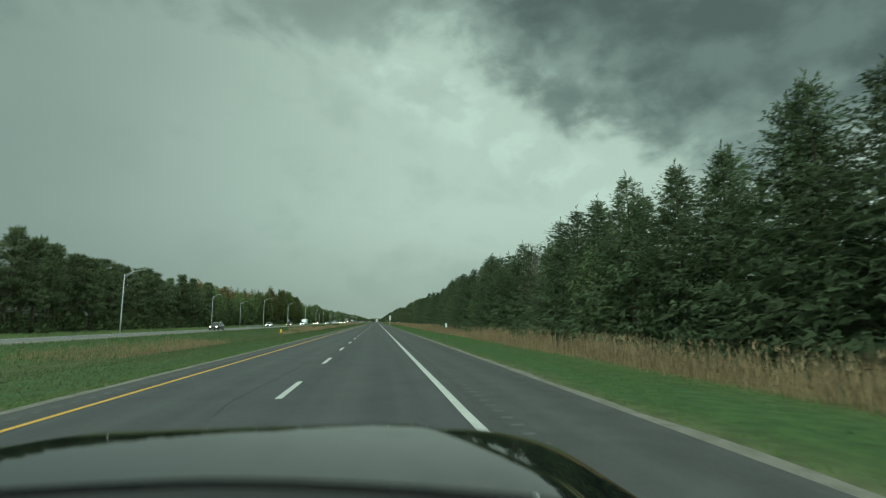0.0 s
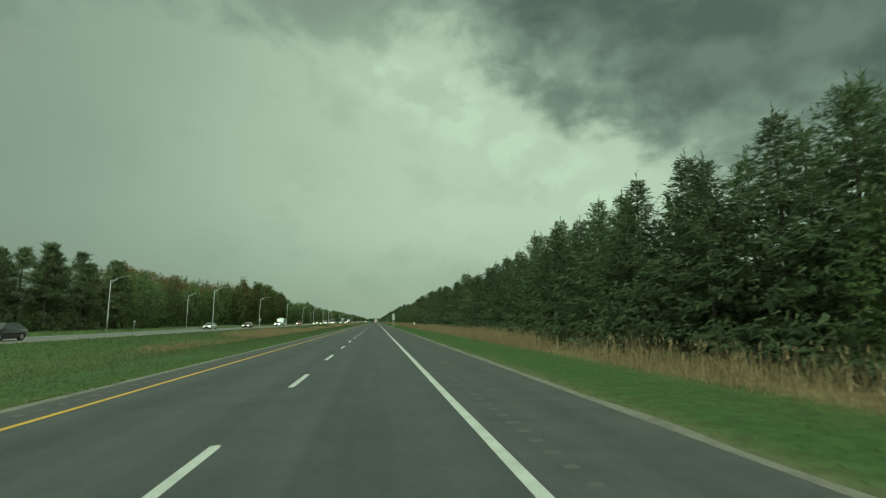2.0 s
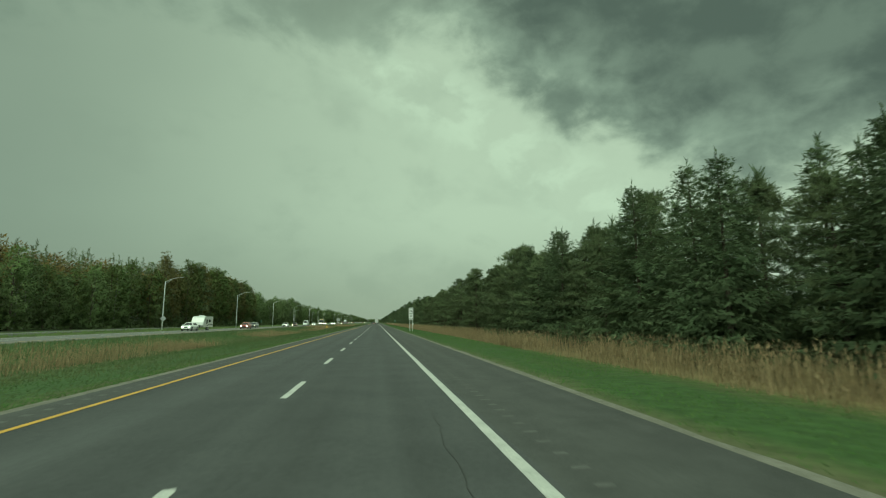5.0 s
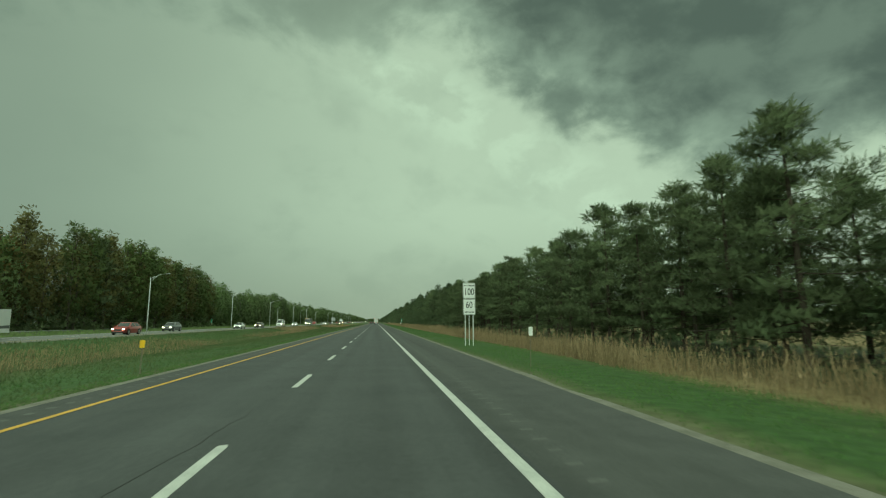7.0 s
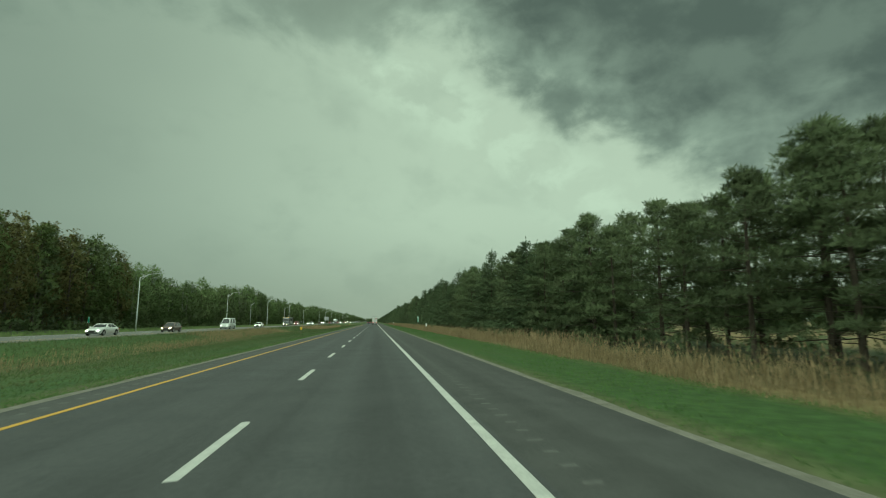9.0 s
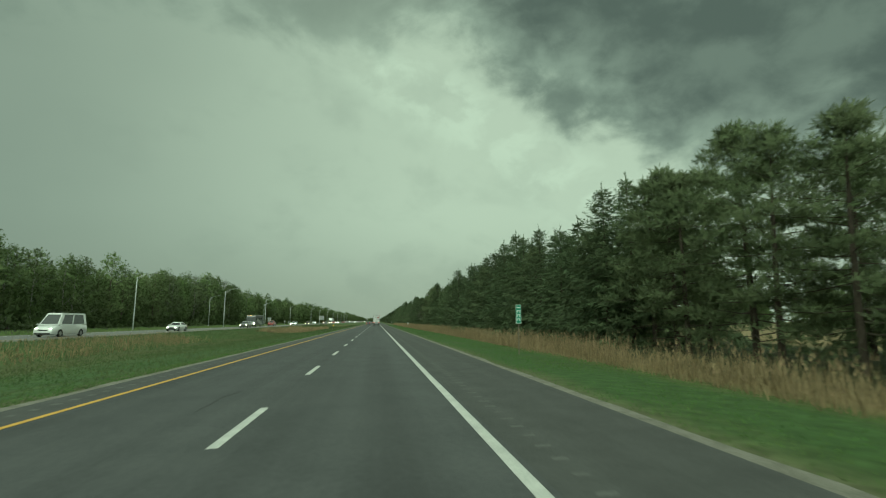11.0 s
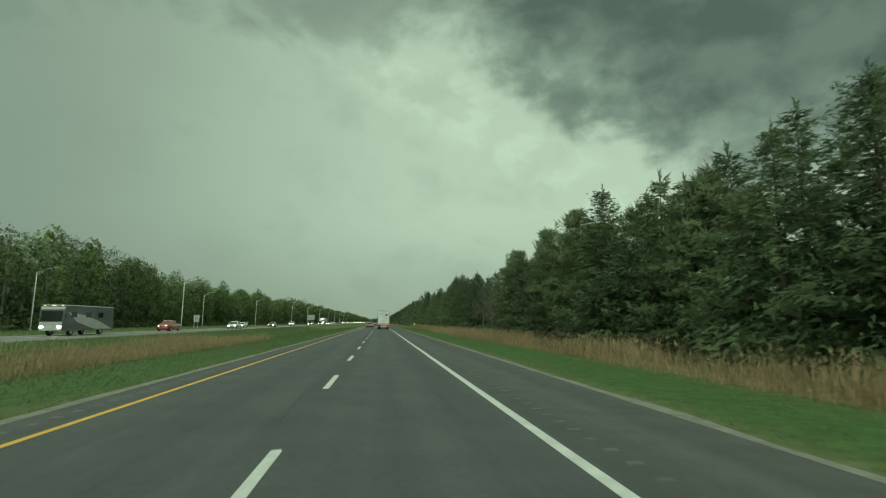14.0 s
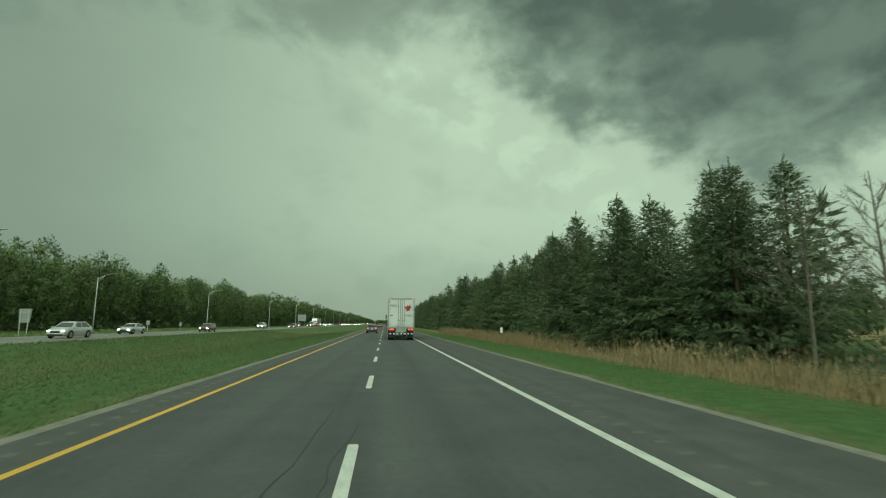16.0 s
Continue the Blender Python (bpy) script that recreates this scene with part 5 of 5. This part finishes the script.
    for sx in (-1, 1):
        for sy in (0.31, -0.30):
            arch = [(sy * length + (wr + 0.07) * math.cos(q), wr + (wr + 0.07) * math.sin(q)) for q in (math.pi * k / 10 for k in range(-1, 12))]
            part("wheel_arch", Shape().prism(arch, 0, sx * (hw * 0.985), sx * (hw * 1.004)), PLASTIC, root)
    add_wheels(root, [(sx * (hw - 0.10), sy * length) for sx in (-1, 1) for sy in (0.31, -0.30)], wr, 0.22)
    return root


FACING = pose(0, 0, 0, 0, 0, 180)


def oncoming():
    near, far = -30.9, -34.7
    S, V, H, P = "sedan", "suv", "hatch", "pickup"
    spots = [
        (V, "black", -31.3, 99.9, "dark estate car with lit headlights"), (S, "silver", far, 168.5, "pale silver sedan with lit headlights"), (H, "brown", near, 186, "brown hatchback with lit headlights"),
        (V, "red", near, 275.0, "red compact crossover with lit headlights"), (V, "grey", far, 300.0, "dark grey crossover with lit headlights"), (V, "white", far, 247.2, "white off-roader towing a caravan"),
        (S, "white", near, 331.0, "white sedan with lit headlights"), (H, "brown", near, 352.0, "brown hatchback with lit headlights"), (S, "white", near, 415.1, "white sedan with lit headlights"), (V, "grey", near, 459.5, "grey crossover with lit headlights"),
        ("van", "white", near, 384.0, "white high-roof van with lit headlights"), (P, "red", far, 511.0, "red pickup truck with lit headlights"), (V, "silver", near, 536.5, "silver crossover with lit headlights"), (S, "silver", far, 557.0, "silver sedan with lit headlights"), (H, "brown", near, 576.0, "dark brown hatchback with lit headlights"),
        (V, "white", far, 632.0, "white off-roader with lit headlights"), (S, "grey", near, 660.0, "grey sedan with lit headlights"),
    ]
    built = {}
    for kind, colour, x, y, label in spots:
        m = pose(x, y, 0) @ FACING
        if (kind, colour) in built:
            c = copy_thing(built[kind, colour], m)
            tagged(c, label)
        else:
            built[kind, colour] = car_model(kind, colour, label, True, m)
    rng = random.Random(8)
    keys = list(built)
    y = 690.0
    while y < 1900:
        k = rng.choice(keys)
        x = rng.choice((near, far))
        c = copy_thing(built[k], pose(x + rng.uniform(-0.3, 0.3), y, 0) @ FACING)
        tagged(c, "distant %s car with lit headlights in a queue of traffic" % k[1])
        y += rng.uniform(9, 26)


def trailer_truck():
    """The white box trailer ahead, seen from behind, with its tractor."""
    root = thing("semi_trailer_truck", "white box trailer truck with red mark and lit tail lights", "truck", "", pose(2.0, 532.0, 0))
    L, W, zb, zt = 15.5, 2.6, 1.18, 4.12
    box = Shape().box(0, L / 2, (zb + zt) / 2, W, L, zt - zb, 0.03)
    part("cargo_box", box, PAINTS["white"], root, "white box body")
    fr = Shape()
    for x in (-W / 2 + 0.05, W / 2 - 0.05):
        fr.box(x, -0.02, (zb + zt) / 2, 0.1, 0.1, zt - zb)
    fr.box(0, -0.02, zt - 0.06, W - 0.2, 0.1, 0.12)
    fr.box(0, -0.02, zb + 0.05, W - 0.2, 0.1, 0.16)
    fr.box(0, -0.03, zb - 0.2, 0.95, 0.06, 0.36)
    part("rear_frame", fr, DULL_STEEL, root)
    for sx in (-1, 1):
        d = part("door", Shape().box(sx * 0.62, -0.025, (zb + zt) / 2 + 0.02, 1.16, 0.05, zt - zb - 0.34, 0.01), PAINTS["white"], root, "white rear door")
        for q in (0.10, 0.30):
            part("lock_rod", Shape().tube([(sx * q, -0.075, zb + 0.1), (sx * q, -0.075, zt - 0.14)], 0.024, 6), DULL_STEEL, d)
        part("lock_handle", Shape().box(sx * 0.2, -0.085, zb + 0.75, 0.35, 0.03, 0.05), DULL_STEEL, d)
        for k in range(4):
            part("hinge", Shape().box(sx * 1.14, -0.07, zb + 0.35 + 0.75 * k, 0.14, 0.03, 0.07), DULL_STEEL, d)
        part("tail_light", Shape().box(sx * 1.08, -0.10, zb - 0.14, 0.22, 0.05, 0.12, 0.02), TAIL, root, "lit red tail light")
        part("tail_light", Shape().box(sx * 0.78, -0.10, zb - 0.14, 0.2, 0.05, 0.12, 0.02), TAIL, root, "lit red tail light")
        part("marker_light", Shape().box(sx * 1.12, -0.085, zt - 0.08, 0.1, 0.03, 0.06), TAIL, root)
        part("mud_flap", Shape().box(sx * 0.9, 0.15, 0.62, 0.62, 0.02, 0.75), PLASTIC, root)
    # emblem: a red winged patch, plain bars for small lettering
    mark = [(0.26, 3.22), (0.46, 3.14), (0.30, 3.02), (0.52, 3.00), (0.50, 2.74), (0.68, 2.90), (0.84, 2.86), (0.82, 3.04), (1.04, 3.26), (0.90, 3.24), (0.98, 3.50), (0.80, 3.30), (0.80, 3.56), (0.68, 3.30), (0.58, 3.46), (0.54, 3.26), (0.36, 3.34)]
    part("emblem", Shape().prism(mark, 1, -0.062, -0.052), material("red_emblem", (0.30, 0.02, 0.025), 0.5), root, "red winged patch")
    bars = Shape()
    for x, z, w, h in ((-0.72, 3.36, 0.52, 0.07), (-0.98, 2.42, 0.3, 0.09), (0.72, 2.46, 0.75, 0.05), (0.72, 2.36, 0.6, 0.04)):
        bars.box(x, -0.056, z, w, 0.008, h)
    oval = Shape()
    for k in range(24):
        a, b = math.tau * k / 24, math.tau * (k + 1) / 24
        if k in (2, 3):
            continue
        q = [(-0.70 + r * 0.44 * math.cos(w), 3.37 + r * 0.17 * math.sin(w)) for r, w in ((1.0, a), (1.0, b), (0.86, b), (0.86, a))]
        oval.prism(q, 1, -0.062, -0.052)
    part("emblem", oval, PAINTS["grey"], root, "dark open oval outline")
    part("lettering_bars", bars, PAINTS["grey"], root, "small dark lettering")
    ch = Shape()
    ch.box(0, 7.5, 1.0, 1.0, 14.5, 0.2)
    ch.box(0, -0.02, 0.62, 2.3, 0.1, 0.12)
    ch.box(-0.75, 0.0, 0.9, 0.1, 0.1, 0.6)
    ch.box(0.75, 0.0, 0.9, 0.1, 0.1, 0.6)
    part("chassis", ch, PLASTIC, root)
    st = Shape()
    for k in range(7):
        st.box(-1.05 + 0.35 * k, -0.078, 0.62, 0.18, 0.012, 0.1)
    part("reflector_strip", st, SIGN_WHITE, root)
    spots = [(sx * q, y) for sx in (-1, 1) for q in (0.82, 1.12) for y in (1.3, 2.6)]
    add_wheels(root, spots + [(sx * 1.0, y) for sx in (-1, 1) for y in (14.6, 15.9, 19.0)], 0.5, 0.27)
    cab = Shape()
    cab.loft([[(-1.2 * q, y, 0.7), (1.2 * q, y, 0.7), (1.2 * q, y, z), (-1.2 * q, y, z)] for y, z, q in ((16.0, 3.7, 1.0), (17.6, 3.75, 1.0), (18.4, 2.9, 0.97), (18.9, 2.0, 0.9), (20.2, 1.8, 0.8))])
    part("tractor_cab", cab, PAINTS["white"], root)
    for sx in (-1, 1):
        part("mirror", Shape().box(sx * 1.45, 18.0, 2.5, 0.14, 0.12, 0.6, 0.03), PLASTIC, root)


def semi_oncoming():
    root = thing("white_truck", "white long-haul truck with lit headlights", "truck", "", pose(-34.6, 742.0, 0) @ FACING)
    c = Shape()
    c.loft([[(-q, y, 0.6), (q, y, 0.6), (q, y, z), (-q, y, z)] for y, z, q in ((-0.4, 3.9, 1.22), (1.4, 3.9, 1.22), (2.0, 2.9, 1.18), (2.3, 2.0, 1.05), (3.6, 1.75, 0.92), (3.75, 1.5, 0.85))])
    part("cab", c, PAINTS["white"], root)
    part("windscreen", Shape().add([(-0.98, 2.06, 2.86), (0.98, 2.06, 2.86), (0.98, 2.32, 2.06), (-0.98, 2.32, 2.06), (-0.98, 1.98, 2.86), (0.98, 1.98, 2.86), (0.98, 2.2, 2.02), (-0.98, 2.2, 2.02)], [(0, 1, 2, 3), (4, 5, 6, 7), (0, 1, 5, 4), (3, 2, 6, 7)]), GLASS, root)
    part("grille", Shape().box(0, 3.76, 1.2, 1.0, 0.06, 0.8, 0.02), DULL_STEEL, root)
    part("bumper", Shape().box(0, 3.8, 0.55, 2.3, 0.2, 0.35, 0.05), DULL_STEEL, root)
    part("trailer", Shape().box(0, -7.6, 2.6, 2.6, 13.8, 2.9, 0.03), PAINTS["silver"], root, "pale box trailer")
    for sx in (-1, 1):
        part("headlight", Shape().box(sx * 0.92, 3.72, 1.0, 0.32, 0.12, 0.2, 0.03), HEAD, root, "lit headlight")
        part("mirror", Shape().box(sx * 1.42, 2.2, 2.5, 0.16, 0.1, 0.6, 0.02), PLASTIC, root)
    add_wheels(root, [(sx * 1.02, y) for sx in (-1, 1) for y in (2.9, -1.6, -2.9, -12.0, -13.3)], 0.5, 0.28)


def motorhome():
    root = thing("motorhome", "grey and black bus-like motorhome with lit headlights", "motorhome", "", pose(-34.3, 484.0, 0) @ FACING)
    o = [(-5.2, 0.55), (5.0, 0.55), (5.12, 0.9), (5.08, 1.5), (4.95, 2.9), (4.75, 3.3), (-5.2, 3.35)]
    part("body", Shape().prism(o, 0, -1.24, 1.24), PAINTS["grey"], root)
    part("lower_front", Shape().box(0, 5.10, 1.05, 2.3, 0.08, 0.9, 0.03), PAINTS["silver"], root, "silver lower front")
    part("windscreen", Shape().add([(-1.08, 5.11, 1.65), (1.08, 5.11, 1.65), (1.08, 5.0, 2.75), (-1.08, 5.0, 2.75)], [(0, 1, 2, 3)]), GLASS, root)
    part("roof_edge", Shape().box(0, -0.1, 3.36, 2.5, 10.0, 0.08, 0.02), PAINTS["white"], root, "pale roof edge")
    for sx in (-1, 1):
        part("stripe", Shape().prism([(-5.0, 0.7), (-1.0, 0.7), (2.5, 1.5), (4.4, 2.6), (1.0, 2.3), (-2.5, 1.5)], 0, sx * 1.245 - 0.006, sx * 1.245 + 0.006), PAINTS["silver"], root, "silver swoosh")
        for y in (3.2, 0.4, -2.2):
            part("side_window", Shape().box(sx * 1.25, y, 2.35, 0.02, 1.1, 0.6), GLASS, root)
        part("headlight", Shape().box(sx * 0.9, 5.14, 0.98, 0.38, 0.08, 0.2, 0.03), HEAD, root, "lit headlight")
        part("mirror", Shape().box(sx * 1.45, 5.15, 2.2, 0.18, 0.1, 0.45, 0.02), PLASTIC, root)
    for x in (-0.9, -0.15, 0.0, 0.15, 0.9):
        part("roof_lamp", Shape().box(x, 4.86, 3.32, 0.1, 0.08, 0.06), AMBER, root, "amber roof lamp")
    add_wheels(root, [(sx * 1.05, y) for sx in (-1, 1) for y in (3.4, -2.6)], 0.46, 0.28)


def caravan():
    root = thing("caravan", "white travel trailer with dark windows behind an off-roader", "caravan", "", pose(-34.7, 254.2, 0) @ FACING)
    o = [(-3.1, 0.65), (2.6, 0.65), (3.0, 1.1), (2.9, 1.7), (2.3, 2.6), (1.7, 2.9), (-3.1, 2.9)]
    part("body", Shape().prism(o, 0, -1.2, 1.2), PAINTS["white"], root)
    part("drawbar", Shape().tube([(0, 2.5, 0.6), (0, 4.4, 0.55)], 0.06, 6), PLASTIC, root)
    part("gas_box", Shape().box(0, 3.2, 0.85, 1.2, 0.7, 0.55, 0.05), PLASTIC, root)
    part("roof_unit", Shape().box(0, 0.6, 3.02, 0.8, 1.1, 0.26, 0.06), PAINTS["white"], root)
    part("roof_vent", Shape().box(0, -1.4, 2.97, 0.5, 0.5, 0.16, 0.04), PAINTS["white"], root)
    for sx in (-1, 1):
        part("side_window", Shape().box(sx * 1.205, -0.9, 1.95, 0.02, 1.1, 0.55), GLASS, root)
        part("door_window", Shape().box(sx * 1.205, 0.8, 1.75, 0.02, 0.6, 0.95), GLASS, root)
        part("stripe", Shape().prism([(-3.05, 1.05), (-0.6, 1.05), (1.9, 0.75), (-0.2, 1.25), (-3.05, 1.35)], 0, sx * 1.204 - 0.005, sx * 1.204 + 0.005), PAINTS["grey"], root)
        part("emblem", Shape().prism([(1.2, 2.2), (1.6, 2.45), (2.2, 2.45), (2.5, 2.2), (2.0, 2.02), (1.5, 2.02)], 0, sx * 1.204 - 0.005, sx * 1.204 + 0.005), PAINTS["silver"], root)
    add_wheels(root, [(sx * 1.05, y) for sx in (-1, 1) for y in (0.35, -0.45)], 0.36, 0.22)


def traffic_ahead():
    c = car_model("sedan", "blue", "dark blue sedan with lit tail lights ahead in the passing lane", False, pose(-1.75, 570.0, 0), "cars ahead")
    c2 = car_model("suv", "grey", "distant grey car ahead in the passing lane", False, pose(-1.7, 705.0, 0), "cars ahead")
    c3 = copy_thing(c, pose(1.8, 830.0, 0))
    tagged(c3, "distant dark sedan ahead with lit tail lights")


def own_car():
    """The dark car from which the journey starts: the eye looks out over its bonnet through the open windscreen frame."""
    x0, y0 = 1.57, -11.28
    root = thing("black_car", "glossy black off-roader with a creased bonnet in the lane", "car", "", pose(x0, y0, 0))

    def lift(x, y):
        """The bonnet's height: a raised middle between two creases that spread towards the windscreen, rolling down at the nose and the wings."""
        a, t = abs(x), max(0.0, (y - 1.28) / 0.92)
        crease = float(np.interp(y, [1.3, 2.15], [0.93, 0.64]))
        k = min(1.0, max(0.0, (a - crease) / 0.08))
        z = 1.230 - 0.012 * (y - 1.28) - 0.028 * t ** 4 - 0.026 * k * k * (3 - 2 * k) - 0.010 * (x / 0.9) ** 2
        return z - 0.055 * max(0.0, (a - 0.75) / 0.45) ** 2.5 - 2.6 * max(0.0, y - (2.24 - 0.10 * x * x)) ** 2

    def rear(x):
        return 1.375 - 0.30 * max(0.0, x) ** 1.5 - 0.04 * min(0.0, x) ** 2
    rows = []
    for k in range(57):
        u = (k / 56) ** 0.8
        row = []
        for i in range(121):
            x = -1.2 + 2.4 * i / 120
            y = rear(x) + (2.46 - 0.14 * x * x - rear(x)) * u
            row.append((x, y, lift(x, y)))
        rows.append(row)
    part("bonnet", Shape().loft(rows, cap=False, close=False), BLACK_GLOSS, root, "glossy black creased bonnet", smooth=True)
    nose = Shape()
    span = [-1.2 + 0.06 * k for k in range(41)]
    nose.loft([[(x, 2.455 - 0.14 * x * x + out, lift(x, 2.46 - 0.14 * x * x) - drop) for x in span] for out, drop in ((0, 0), (0.05, 0.08), (0.06, 0.25), (0.0, 0.65))], cap=False, close=False)
    part("nose", nose, BLACK_GLOSS, root, smooth=True)
    for s in (-1, 1):
        side = Shape()
        side.loft([[(s * 1.16, y, z0), (s * 1.22, y, (z0 + z1) / 2), (s * 1.2, y, z1)] for y, z0, z1 in ((2.25, 0.45, 1.03), (1.8, 0.42, 1.10), (1.3, 0.42, 1.12), (0.8, 0.35, 1.12), (-2.3, 0.35, 1.12))], cap=False, close=False)
        part("side_panel", side, BLACK_GLOSS, root, smooth=True)
        part("windscreen_pillar", Shape().tube([(s * 1.17, 0.45, 1.10), (s * 0.98, -0.3, 1.86)], 0.05, 6), BLACK_GLOSS, root)
        part("rear_pillar", Shape().tube([(s * 1.12, -2.1, 1.1), (s * 0.98, -1.7, 1.86)], 0.06, 6), BLACK_GLOSS, root)
        part("centre_pillar", Shape().tube([(s * 1.13, -0.4, 1.1), (s * 0.98, -0.45, 1.86)], 0.05, 6), BLACK_GLOSS, root)
    cowl = Shape()
    cowl.loft([[(x, rear(x) + 0.03 - back, lift(x, rear(x)) - drop) for x in span] for back, drop in ((0.0, 0.03), (0.05, 0.012), (0.09, 0.016), (0.16, 0.035), (0.5, 0.06))], cap=False, close=False)
    part("dashboard", cowl, PLASTIC, root, "dull black dashboard and cowl", smooth=True)
    part("roof", Shape().box(0, -0.85, 1.90, 1.98, 1.75, 0.06, 0.02), BLACK_GLOSS, root)
    part("tailgate", Shape().box(0, -2.32, 0.78, 2.3, 0.10, 0.80, 0.03), BLACK_GLOSS, root)
    part("floor", Shape().box(0, 0.0, 0.40, 2.2, 4.6, 0.06), PLASTIC, root)
    part("grille", Shape().box(0, 2.50, 0.80, 1.5, 0.06, 0.32, 0.02), PLASTIC, root)
    add_wheels(root, [(s * 1.02, y) for s in (-1, 1) for y in (1.45, -1.55)], 0.40, 0.26)


# ---- build, largest first ----
own_car()
forest()
back_woods()
grass()
all_reeds()
lamps()
speed_sign()
markers()
back_signs()
trailer_truck()
traffic_ahead()
oncoming()
semi_oncoming()
motorhome()
caravan()
